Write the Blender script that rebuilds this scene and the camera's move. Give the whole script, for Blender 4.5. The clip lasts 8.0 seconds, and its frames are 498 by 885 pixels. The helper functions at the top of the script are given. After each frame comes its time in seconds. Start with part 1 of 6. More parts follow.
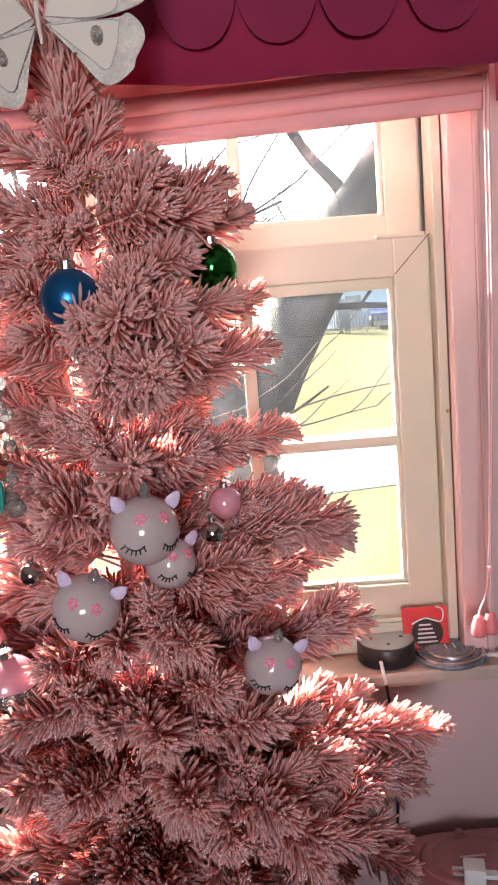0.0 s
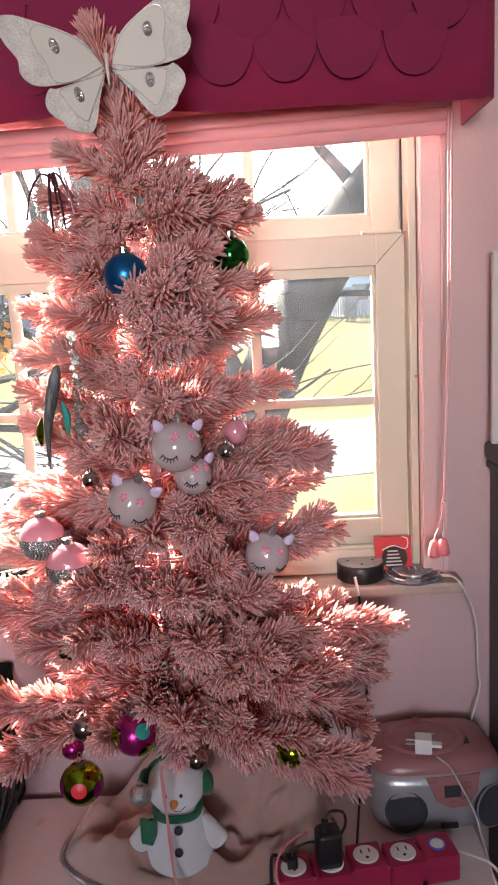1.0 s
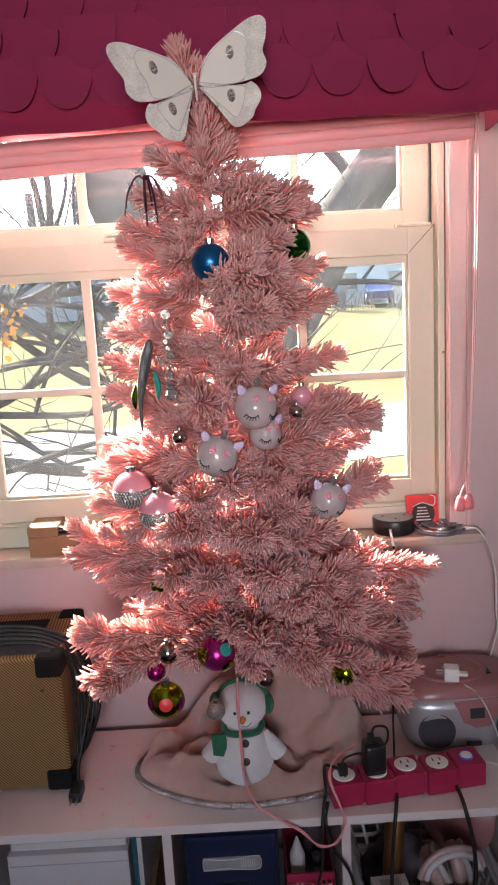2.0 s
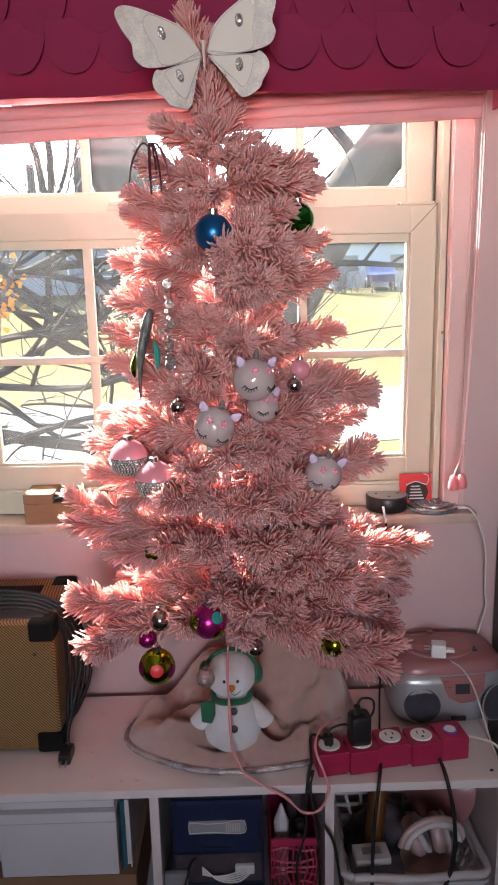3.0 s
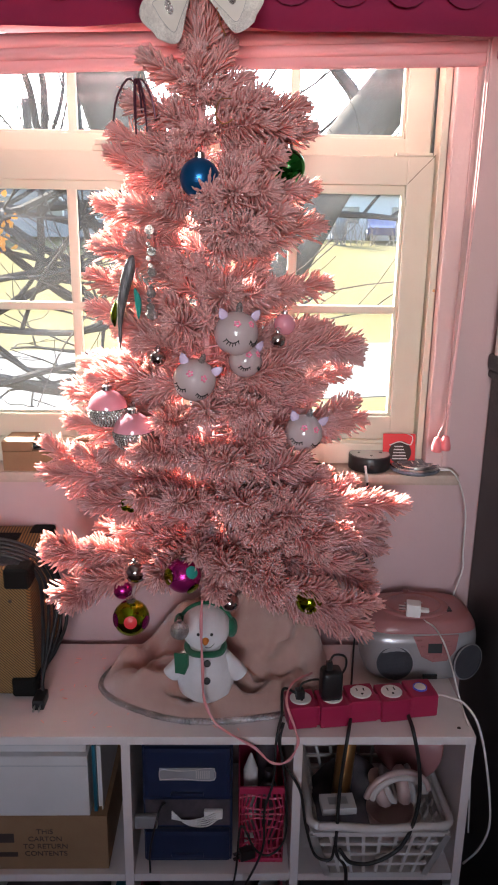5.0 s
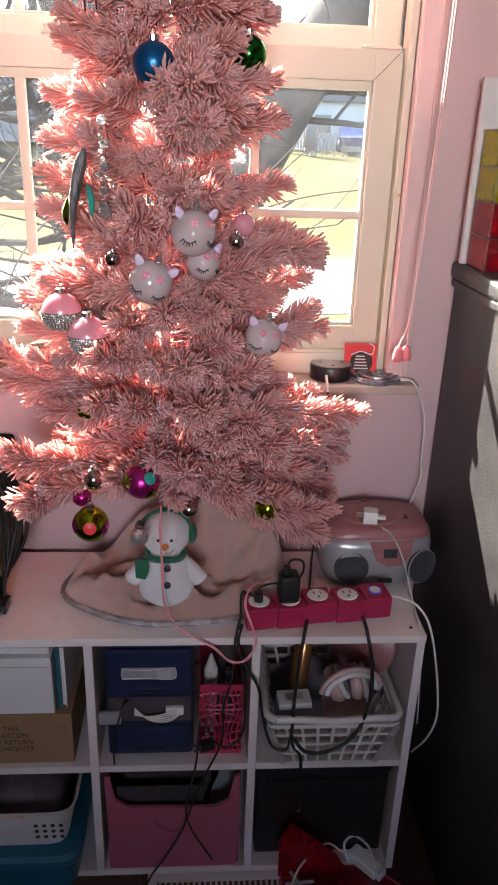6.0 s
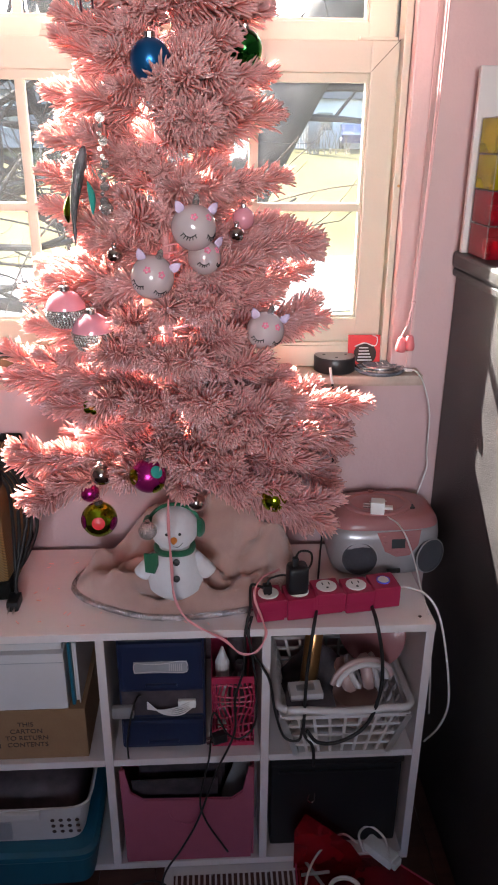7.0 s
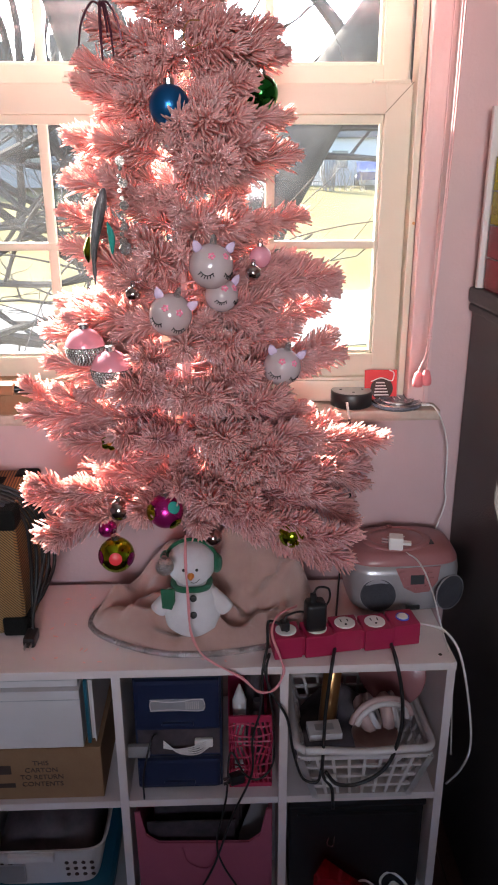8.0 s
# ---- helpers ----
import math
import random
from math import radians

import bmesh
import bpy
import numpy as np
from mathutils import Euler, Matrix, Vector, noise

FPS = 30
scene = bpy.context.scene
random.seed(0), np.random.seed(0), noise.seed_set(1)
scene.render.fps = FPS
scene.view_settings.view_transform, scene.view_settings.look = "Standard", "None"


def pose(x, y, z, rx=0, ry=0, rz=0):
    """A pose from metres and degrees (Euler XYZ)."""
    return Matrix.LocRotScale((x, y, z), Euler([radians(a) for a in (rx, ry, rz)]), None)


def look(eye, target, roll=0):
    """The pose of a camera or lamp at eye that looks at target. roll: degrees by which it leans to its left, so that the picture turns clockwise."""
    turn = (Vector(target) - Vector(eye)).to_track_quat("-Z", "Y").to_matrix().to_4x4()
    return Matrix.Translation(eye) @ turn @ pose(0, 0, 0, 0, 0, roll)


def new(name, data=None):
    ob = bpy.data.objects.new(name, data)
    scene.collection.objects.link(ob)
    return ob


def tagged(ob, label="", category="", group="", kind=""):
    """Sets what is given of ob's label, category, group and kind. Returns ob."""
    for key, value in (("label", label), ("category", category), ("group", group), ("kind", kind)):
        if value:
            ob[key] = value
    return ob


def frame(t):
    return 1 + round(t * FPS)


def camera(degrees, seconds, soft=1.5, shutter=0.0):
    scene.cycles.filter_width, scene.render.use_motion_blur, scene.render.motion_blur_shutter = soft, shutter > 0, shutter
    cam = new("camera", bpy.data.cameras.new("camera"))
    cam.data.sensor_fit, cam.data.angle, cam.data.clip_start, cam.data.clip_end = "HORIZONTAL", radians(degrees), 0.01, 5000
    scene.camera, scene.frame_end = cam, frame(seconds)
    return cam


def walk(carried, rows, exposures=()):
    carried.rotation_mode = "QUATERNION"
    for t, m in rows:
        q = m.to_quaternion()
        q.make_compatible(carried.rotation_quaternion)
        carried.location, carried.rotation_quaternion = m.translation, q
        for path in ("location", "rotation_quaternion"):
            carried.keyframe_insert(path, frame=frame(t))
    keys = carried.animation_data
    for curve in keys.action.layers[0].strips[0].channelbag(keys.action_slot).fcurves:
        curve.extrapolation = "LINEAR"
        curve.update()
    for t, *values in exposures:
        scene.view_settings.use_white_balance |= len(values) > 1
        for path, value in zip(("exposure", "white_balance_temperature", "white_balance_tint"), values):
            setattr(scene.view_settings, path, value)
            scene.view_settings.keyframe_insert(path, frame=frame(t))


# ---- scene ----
cam = camera(37.4, 8.0, soft=1.9)
PATH = [
    (0, (0.068, -0.18, 1.489), (0.061, 1.797, 1.184), -4.6),
    (0.5, (0.066, -0.315, 1.471), (0.049, 1.663, 1.178), -3.1),
    (1, (0.063, -0.427, 1.473), (0.046, 1.543, 1.131), -3.0),
    (1.5, (-0.017, -0.54, 1.469), (-0.016, 1.426, 1.103), -3.5),
    (2.8, (-0.064, -0.615, 1.464), (-0.036, 1.346, 1.071), -1.7),
    (3, (-0.056, -0.608, 1.456), (-0.033, 1.347, 1.033), -1.3),
    (3.5, (-0.054, -0.594, 1.458), (-0.025, 1.35, 0.989), -0.3),
    (4, (-0.044, -0.589, 1.457), (-0.018, 1.345, 0.95), 0.4),
    (5.5, (-0.033, -0.589, 1.458), (0.041, 1.307, 0.828), 1.7),
    (6, (-0.023, -0.588, 1.438), (0.11, 1.258, 0.68), 2.0),
    (6.5, (-0.018, -0.584, 1.43), (0.11, 1.248, 0.64), 1.2),
    (7, (-0.017, -0.601, 1.43), (0.091, 1.247, 0.671), 0.4),
    (7.5, (-0.019, -0.608, 1.435), (0.063, 1.265, 0.738), -0.1),
    (8, (-0.017, -0.601, 1.434), (0.046, 1.281, 0.759), -0.2),
]
EXPOSURE = 3.3
walk(cam, [(t, look(eye, target, roll)) for t, eye, target, roll in PATH], [(0, EXPOSURE), (5.0, EXPOSURE), (6.5, EXPOSURE + 0.2), (7.4, EXPOSURE + 0.35), (8, EXPOSURE + 0.15)])
SKY, SUN, FILL = 0.15, 5.0, 0.82

# ---- light ----
SUN_WAY = Vector((0.72, -1.0, -0.85)).normalized()
world = bpy.data.worlds.new("sky")
scene.world = world
world.use_nodes = True
wn = world.node_tree.nodes
sky = wn.new("ShaderNodeTexSky")
sky.sky_type = 'NISHITA'
sky.sun_disc = False
sky.sun_elevation = radians(34.6)
sky.sun_rotation = radians(-35.8)
world.node_tree.links.new(sky.outputs[0], wn["Background"].inputs[0])
wn["Background"].inputs[1].default_value = SKY
sun = new("sun", bpy.data.lights.new("sun", 'SUN'))
sun.data.energy = SUN
sun.data.angle = radians(0.55)
sun.data.color = (1.0, 0.93, 0.84)
sun.matrix_world = look((-3, 8, 10), Vector((-3, 8, 10)) + SUN_WAY)
# added fill lamp in an assumed, unseen opening behind the camera
fill_light = new("room_fill_light", bpy.data.lights.new("room_fill_light", 'AREA'))
fill_light.data.shape = 'RECTANGLE'
fill_light.data.size, fill_light.data.size_y = 0.8, 0.85
fill_light.data.energy = FILL
fill_light.data.color = (1.0, 0.93, 0.93)
fill_light.data.spread = radians(60)
fill_light.matrix_world = look((-0.15, -2.64, 1.68), (-0.05, 0.8, 1.88))


# ---- materials ----
def mat(name, color, rough=0.6, metal=0.0, color2=None, scale=30.0, amount=0.5, bump=0.0, bump_scale=200.0,
        translucent=0.0, trans_color=None, island=0.0, objvar=0.0, spec=0.5, coat=0.0, stretch=None, sheen=0.0, alpha=1.0):
    m = bpy.data.materials.new(name)
    m.use_nodes = True
    n, l = m.node_tree.nodes, m.node_tree.links
    b = n["Principled BSDF"]
    b.inputs["Roughness"].default_value = rough
    b.inputs["Metallic"].default_value = metal
    b.inputs["Specular IOR Level"].default_value = spec
    b.inputs["Coat Weight"].default_value = coat
    b.inputs["Sheen Weight"].default_value = sheen
    b.inputs["Alpha"].default_value = alpha
    tc = n.new("ShaderNodeTexCoord")
    vec = tc.outputs["Object"]
    if stretch:
        mp = n.new("ShaderNodeMapping")
        mp.inputs["Scale"].default_value = stretch
        l.new(vec, mp.inputs[0])
        vec = mp.outputs[0]
    c2 = color2 or tuple(c * 0.8 for c in color)
    nz = n.new("ShaderNodeTexNoise")
    nz.inputs["Scale"].default_value = scale
    nz.inputs["Detail"].default_value = 6
    nz.inputs["Roughness"].default_value = 0.62
    l.new(vec, nz.inputs["Vector"])
    nb = n.new("ShaderNodeTexNoise")
    nb.inputs["Scale"].default_value = scale * 0.13
    nb.inputs["Detail"].default_value = 3
    l.new(vec, nb.inputs["Vector"])
    add = n.new("ShaderNodeMath")
    add.operation = 'ADD'
    l.new(nz.outputs[0], add.inputs[0])
    l.new(nb.outputs[0], add.inputs[1])
    ramp = n.new("ShaderNodeMapRange")
    ramp.inputs[1].default_value, ramp.inputs[2].default_value = 0.72, 1.28
    ramp.inputs[3].default_value, ramp.inputs[4].default_value = 0.0, amount
    l.new(add.outputs[0], ramp.inputs[0])
    fac = ramp.outputs[0]
    if island or objvar:
        src = n.new("ShaderNodeNewGeometry").outputs["Random Per Island"] if island else n.new("ShaderNodeObjectInfo").outputs["Random"]
        mu = n.new("ShaderNodeMath")
        mu.operation = 'MULTIPLY_ADD'
        mu.inputs[1].default_value = island or objvar
        l.new(src, mu.inputs[0])
        l.new(fac, mu.inputs[2])
        fac = mu.outputs[0]
    mix = n.new("ShaderNodeMix")
    mix.data_type = 'RGBA'
    l.new(fac, mix.inputs[0])
    mix.inputs[6].default_value = (*color, 1)
    mix.inputs[7].default_value = (*c2, 1)
    l.new(mix.outputs[2], b.inputs["Base Color"])
    rr = n.new("ShaderNodeMapRange")
    rr.inputs[3].default_value, rr.inputs[4].default_value = max(0.02, rough - 0.08), min(1, rough + 0.1)
    l.new(nb.outputs[0], rr.inputs[0])
    l.new(rr.outputs[0], b.inputs["Roughness"])
    if bump:
        bn = n.new("ShaderNodeTexNoise")
        bn.inputs["Scale"].default_value = bump_scale
        bn.inputs["Detail"].default_value = 4
        l.new(vec, bn.inputs["Vector"])
        bp = n.new("ShaderNodeBump")
        bp.inputs["Strength"].default_value = bump
        bp.inputs["Distance"].default_value = 0.004
        l.new(bn.outputs[0], bp.inputs["Height"])
        l.new(bp.outputs[0], b.inputs["Normal"])
    if translucent:
        tr = n.new("ShaderNodeBsdfTranslucent")
        tr.inputs[0].default_value = (*(trans_color or color), 1)
        ms = n.new("ShaderNodeMixShader")
        ms.inputs[0].default_value = translucent
        l.new(b.outputs[0], ms.inputs[1])
        l.new(tr.outputs[0], ms.inputs[2])
        l.new(ms.outputs[0], n["Material Output"].inputs[0])
    return m


def glass(name, tint=(1, 1, 1), gloss=0.08, rough=0.0, haze=0.0, haze_color=(1, 1, 1)):
    """Thin clear sheet: light goes straight through, tinted, with a Fresnel gloss and an optional haze."""
    m = bpy.data.materials.new(name)
    m.use_nodes = True
    n, l = m.node_tree.nodes, m.node_tree.links
    n.remove(n["Principled BSDF"])
    t = n.new("ShaderNodeBsdfTransparent")
    t.inputs[0].default_value = (*tint, 1)
    g = n.new("ShaderNodeBsdfGlossy")
    g.inputs["Roughness"].default_value = rough
    fr = n.new("ShaderNodeFresnel")
    fr.inputs[0].default_value = 1.0 + gloss * 6
    mx = n.new("ShaderNodeMixShader")
    l.new(fr.outputs[0], mx.inputs[0])
    l.new(t.outputs[0], mx.inputs[1])
    l.new(g.outputs[0], mx.inputs[2])
    out = mx.outputs[0]
    if haze:
        d = n.new("ShaderNodeBsdfDiffuse")
        d.inputs[0].default_value = (*haze_color, 1)
        tl = n.new("ShaderNodeBsdfTranslucent")
        tl.inputs[0].default_value = (*haze_color, 1)
        dm = n.new("ShaderNodeMixShader")
        dm.inputs[0].default_value = 0.5
        l.new(d.outputs[0], dm.inputs[1])
        l.new(tl.outputs[0], dm.inputs[2])
        nz = n.new("ShaderNodeTexNoise")
        nz.inputs["Scale"].default_value = 9
        nz.inputs["Detail"].default_value = 8
        tc = n.new("ShaderNodeTexCoord")
        l.new(tc.outputs["Object"], nz.inputs["Vector"])
        mr = n.new("ShaderNodeMapRange")
        mr.inputs[1].default_value, mr.inputs[2].default_value = 0.35, 0.75
        mr.inputs[3].default_value, mr.inputs[4].default_value = haze * 0.4, haze * 1.6
        l.new(nz.outputs[0], mr.inputs[0])
        m2 = n.new("ShaderNodeMixShader")
        l.new(mr.outputs[0], m2.inputs[0])
        l.new(out, m2.inputs[1])
        l.new(dm.outputs[0], m2.inputs[2])
        out = m2.outputs[0]
    l.new(out, n["Material Output"].inputs[0])
    return m


M_WALL = mat("pink_wall_paint", (0.60, 0.42, 0.42), 0.7, color2=(0.53, 0.36, 0.365), scale=6, amount=0.6, bump=0.15, bump_scale=120)
M_CEIL = mat("ceiling_paint", (0.78, 0.74, 0.72), 0.8, scale=5, bump=0.1)
M_FLOOR = mat("floor_wood", (0.095, 0.036, 0.023), 0.4, color2=(0.05, 0.018, 0.012), scale=9, amount=0.9, stretch=(1, 9, 1), objvar=0.3, bump=0.08)
M_CREAM = mat("cream_vinyl", (0.60, 0.56, 0.45), 0.45, color2=(0.53, 0.48, 0.38), scale=7, amount=0.7, bump=0.05)
M_PINKTRIM = mat("pink_trim_paint", (0.66, 0.46, 0.45), 0.4, color2=(0.58, 0.39, 0.38), scale=10, bump=0.2, bump_scale=60)
M_SILL = mat("worn_sill_paint", (0.60, 0.46, 0.38), 0.5, color2=(0.36, 0.27, 0.22), scale=22, amount=0.8, bump=0.2)
# pane haze: dirty film, also standing in for glare over the outdoors
M_PANE = glass("window_glass", (0.98, 0.99, 0.98), 0.07, haze=0.012)
M_BLIND = mat("pink_blind_fabric", (0.74, 0.40, 0.42), 0.8, color2=(0.66, 0.33, 0.36), scale=40, bump=0.1, bump_scale=900, translucent=0.14, trans_color=(0.9, 0.45, 0.45))
M_VAL = mat("magenta_valance_cloth", (0.27, 0.012, 0.08), 0.85, color2=(0.19, 0.010, 0.06), scale=14, amount=0.8, bump=0.15, bump_scale=700, translucent=0.3, trans_color=(0.75, 0.02, 0.16), sheen=0.3)
M_CORD = mat("pink_cord", (0.80, 0.48, 0.48), 0.7, scale=200)
M_TASSEL = mat("pink_wood_tassel", (0.80, 0.22, 0.24), 0.4, scale=60)
M_WHITE = mat("white_laminate", (0.72, 0.64, 0.63), 0.45, color2=(0.64, 0.55, 0.54), scale=12, amount=0.7, bump=0.04)
M_BLACKWOOD = mat("black_painted_wood", (0.012, 0.0105, 0.0115), 0.42, color2=(0.034, 0.031, 0.032), scale=90, amount=0.8, bump=0.5, bump_scale=420, spec=0.6)


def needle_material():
    """Flocked needle: pale flock towards its end, root colour deepened to salmon for the tree's inner glow."""
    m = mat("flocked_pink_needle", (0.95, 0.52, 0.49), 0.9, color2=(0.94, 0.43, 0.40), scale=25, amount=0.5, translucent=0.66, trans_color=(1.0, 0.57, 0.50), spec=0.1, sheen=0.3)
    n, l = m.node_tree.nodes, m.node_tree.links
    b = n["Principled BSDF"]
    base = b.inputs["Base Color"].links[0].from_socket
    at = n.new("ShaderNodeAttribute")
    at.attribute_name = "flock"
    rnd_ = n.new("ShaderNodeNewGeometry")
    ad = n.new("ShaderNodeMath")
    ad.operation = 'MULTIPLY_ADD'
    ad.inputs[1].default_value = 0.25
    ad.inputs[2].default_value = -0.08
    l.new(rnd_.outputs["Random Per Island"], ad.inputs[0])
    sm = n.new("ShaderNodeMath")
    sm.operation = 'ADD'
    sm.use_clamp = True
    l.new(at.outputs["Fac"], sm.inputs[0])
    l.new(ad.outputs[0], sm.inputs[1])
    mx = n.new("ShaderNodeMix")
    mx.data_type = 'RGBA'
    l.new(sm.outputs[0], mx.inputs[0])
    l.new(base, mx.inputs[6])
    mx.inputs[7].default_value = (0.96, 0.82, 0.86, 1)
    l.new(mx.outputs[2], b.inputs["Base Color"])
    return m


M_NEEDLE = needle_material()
M_STEM = mat("pink_wire", (0.80, 0.42, 0.42), 0.8, scale=90)
M_TRUNK = mat("pink_trunk", (0.72, 0.38, 0.38), 0.8, scale=90, bump=0.4)
M_SKIRT = mat("tan_plush", (0.54, 0.33, 0.28), 0.95, color2=(0.40, 0.235, 0.20), scale=35, amount=0.8, bump=0.6, bump_scale=1100, sheen=0.8)
M_GLIT = mat("silver_glitter", (0.92, 0.90, 0.90), 0.18, 0.95, color2=(0.25, 0.24, 0.25), scale=420, amount=1.0, bump=1.0, bump_scale=330)
M_PLUSH = mat("white_plush", (0.74, 0.71, 0.73), 0.95, color2=(0.62, 0.58, 0.60), scale=120, bump=0.5, bump_scale=1600, sheen=0.5)
M_GREENFELT = mat("green_felt", (0.01, 0.13, 0.06), 0.95, color2=(0.008, 0.08, 0.045), scale=90, bump=0.6, bump_scale=600, sheen=0.2)
M_ORANGE = mat("orange_felt", (0.75, 0.26, 0.06), 0.9, scale=100, bump=0.4)
M_BLACK = mat("black_plastic", (0.012, 0.012, 0.014), 0.35, scale=60)
M_CABLE = mat("black_cable", (0.012, 0.011, 0.012), 0.5, scale=90)
M_WCABLE = mat("white_cable", (0.78, 0.74, 0.72), 0.5, scale=90)
M_PCABLE = mat("pink_cable", (0.72, 0.28, 0.30), 0.5, scale=90)
M_MAG = mat("magenta_plastic", (0.36, 0.014, 0.065), 0.4, color2=(0.29, 0.012, 0.055), scale=30)
M_OUTLET = mat("white_outlet", (0.82, 0.80, 0.78), 0.4, scale=40)
M_RPINK = mat("rose_plastic", (0.36, 0.15, 0.15), 0.3, color2=(0.29, 0.115, 0.118), scale=30, bump=0.05)
M_RGREY = mat("silver_plastic", (0.46, 0.45, 0.47), 0.32, 0.5, scale=40)
M_GRILLE = mat("grey_grille", (0.10, 0.10, 0.12), 0.5, 0.4, color2=(0.05, 0.05, 0.06), scale=300, bump=0.8, bump_scale=1200)
M_TOLEX = mat("black_tolex", (0.010, 0.0095, 0.009), 0.8, spec=0.15, scale=200, bump=0.4, bump_scale=900)
M_DISC = mat("grey_speckled_disc", (0.26, 0.27, 0.32), 0.25, 0.0, color2=(0.05, 0.055, 0.07), scale=420, amount=1.0)
M_SATIN = mat("grey_satin_top", (0.26, 0.26, 0.26), 0.3, 0.0, scale=60)
M_FEATHER = mat("grey_green_feather", (0.30, 0.27, 0.30), 0.3, 0.5, color2=(0.05, 0.06, 0.06), scale=150, amount=1.0, stretch=(1, 1, 0.2), bump=0.5, bump_scale=500)
M_TINSEL = mat("plum_tinsel", (0.10, 0.03, 0.05), 0.3, 0.5, scale=200)
M_SMOKE = mat("lcd_grey", (0.05, 0.055, 0.06), 0.15, scale=20)
M_LED = mat("blue_switch", (0.10, 0.12, 0.75), 0.3, scale=20)
M_STEEL = mat("steel", (0.6, 0.6, 0.6), 0.25, 1.0, scale=60)
M_BRASS = mat("brass", (0.55, 0.30, 0.12), 0.3, 0.9, scale=40)
M_NAVY = mat("navy_plastic", (0.012, 0.018, 0.05), 0.3, color2=(0.02, 0.03, 0.07), scale=20)
M_TEAL = mat("teal_plastic", (0.01, 0.11, 0.17), 0.4, color2=(0.01, 0.08, 0.13), scale=20)
M_CARD = mat("brown_cardboard", (0.28, 0.16, 0.085), 0.85, color2=(0.21, 0.115, 0.06), scale=30, bump=0.15)
M_INK = mat("dark_ink", (0.05, 0.03, 0.025), 0.8, scale=60)
M_PAPER = mat("white_card", (0.64, 0.60, 0.60), 0.7, scale=12)
M_BIN = mat("pink_bin_fabric", (0.38, 0.085, 0.14), 0.8, color2=(0.30, 0.065, 0.11), scale=30, bump=0.3, bump_scale=700)
M_HOT = mat("hot_pink_plastic", (0.44, 0.025, 0.08), 0.45, scale=40)
M_BASKET = mat("white_plastic", (0.62, 0.57, 0.56), 0.4, scale=20)
M_ROSE = mat("rose_gold", (0.60, 0.42, 0.40), 0.4, 0.2, scale=40)
# dark clutter, and the plates that paint shade into open recesses
M_DARKMIX = mat("dark_clutter_and_shade", (0.03, 0.025, 0.03), 0.6, color2=(0.10, 0.07, 0.08), scale=40, amount=0.9)
M_REDCARD = mat("red_card", (0.62, 0.015, 0.02), 0.5, scale=40)
M_REDACR = glass("red_acrylic", (0.75, 0.06, 0.09), 0.12, haze=0.30, haze_color=(0.70, 0.03, 0.06))
M_YELACR = glass("yellow_acrylic", (0.92, 0.85, 0.05), 0.12, haze=0.35, haze_color=(0.85, 0.75, 0.02))
M_CLEAR = glass("clear_acrylic", (0.93, 0.93, 0.92), 0.12, haze=0.12)
M_UNI = mat("unicorn_white_glass", (0.62, 0.55, 0.57), 0.05, color2=(0.54, 0.46, 0.49), scale=30, coat=0.8, translucent=0.35, trans_color=(0.85, 0.72, 0.70))
M_BLUE = mat("blue_bauble", (0.01, 0.11, 0.30), 0.28, 0.75, scale=30)
M_GREEN = mat("green_mirror", (0.03, 0.30, 0.05), 0.06, 1.0, scale=30)
M_LIME = mat("lime_mirror", (0.35, 0.50, 0.02), 0.12, 1.0, scale=30)
M_PURP = mat("purple_bauble", (0.42, 0.02, 0.20), 0.25, 0.8, scale=30)
M_SILVER = mat("silver_bauble", (0.62, 0.55, 0.54), 0.1, 1.0, scale=30)
M_PEARL = mat("pink_bauble", (0.86, 0.40, 0.50), 0.15, 0.1, scale=30, coat=0.8, translucent=0.3, trans_color=(1, 0.5, 0.55))
M_DOTS = mat("teal_paint", (0.02, 0.28, 0.24), 0.4, scale=50)
M_REDDOT = mat("red_paint", (0.75, 0.03, 0.04), 0.4, scale=50)
M_PINKPAINT = mat("pink_paint", (0.85, 0.25, 0.38), 0.5, scale=50)
M_LILAC = mat("lilac_felt", (0.62, 0.50, 0.70), 0.7, scale=60)
M_WING = mat("white_wing_gauze", (0.76, 0.74, 0.70), 0.7, color2=(0.68, 0.65, 0.62), scale=25, translucent=0.35, trans_color=(0.85, 0.78, 0.74))
M_WINGLACE = mat("silver_sequin_lace", (0.92, 0.90, 0.86), 0.35, 0.05, color2=(0.55, 0.53, 0.52), scale=330, amount=1.0, bump=0.8, bump_scale=400, translucent=0.25, trans_color=(0.85, 0.8, 0.76))
M_CRYST = glass("clear_beads", (0.92, 0.9, 0.9), 0.35, haze=0.2)
M_GRASS = mat("dry_grass", (0.115, 0.097, 0.052), 0.95, color2=(0.088, 0.078, 0.038), scale=1.2, amount=0.9, spec=0.0, bump=0.4, bump_scale=12)
M_ROAD = mat("pale_concrete_road", (0.115, 0.111, 0.108), 0.95, color2=(0.095, 0.092, 0.09), scale=1.5, spec=0.05, bump=0.1, bump_scale=30)
M_BARK = mat("grey_bark", (0.075, 0.066, 0.06), 0.9, color2=(0.022, 0.02, 0.018), scale=11, amount=1.0, spec=0.05, bump=0.35, bump_scale=9, stretch=(1, 1, 0.4))
M_TWIG = mat("twig_bark", (0.05, 0.043, 0.04), 0.95, spec=0.05, scale=11)
M_LEAF = mat("dry_leaf", (0.55, 0.24, 0.02), 0.7, scale=20, translucent=0.4, trans_color=(0.8, 0.4, 0.03))
M_SIDING = mat("white_siding", (0.30, 0.30, 0.30), 0.6, scale=1)
M_ROOF = mat("roof_shingle", (0.12, 0.11, 0.11), 0.9, scale=3)
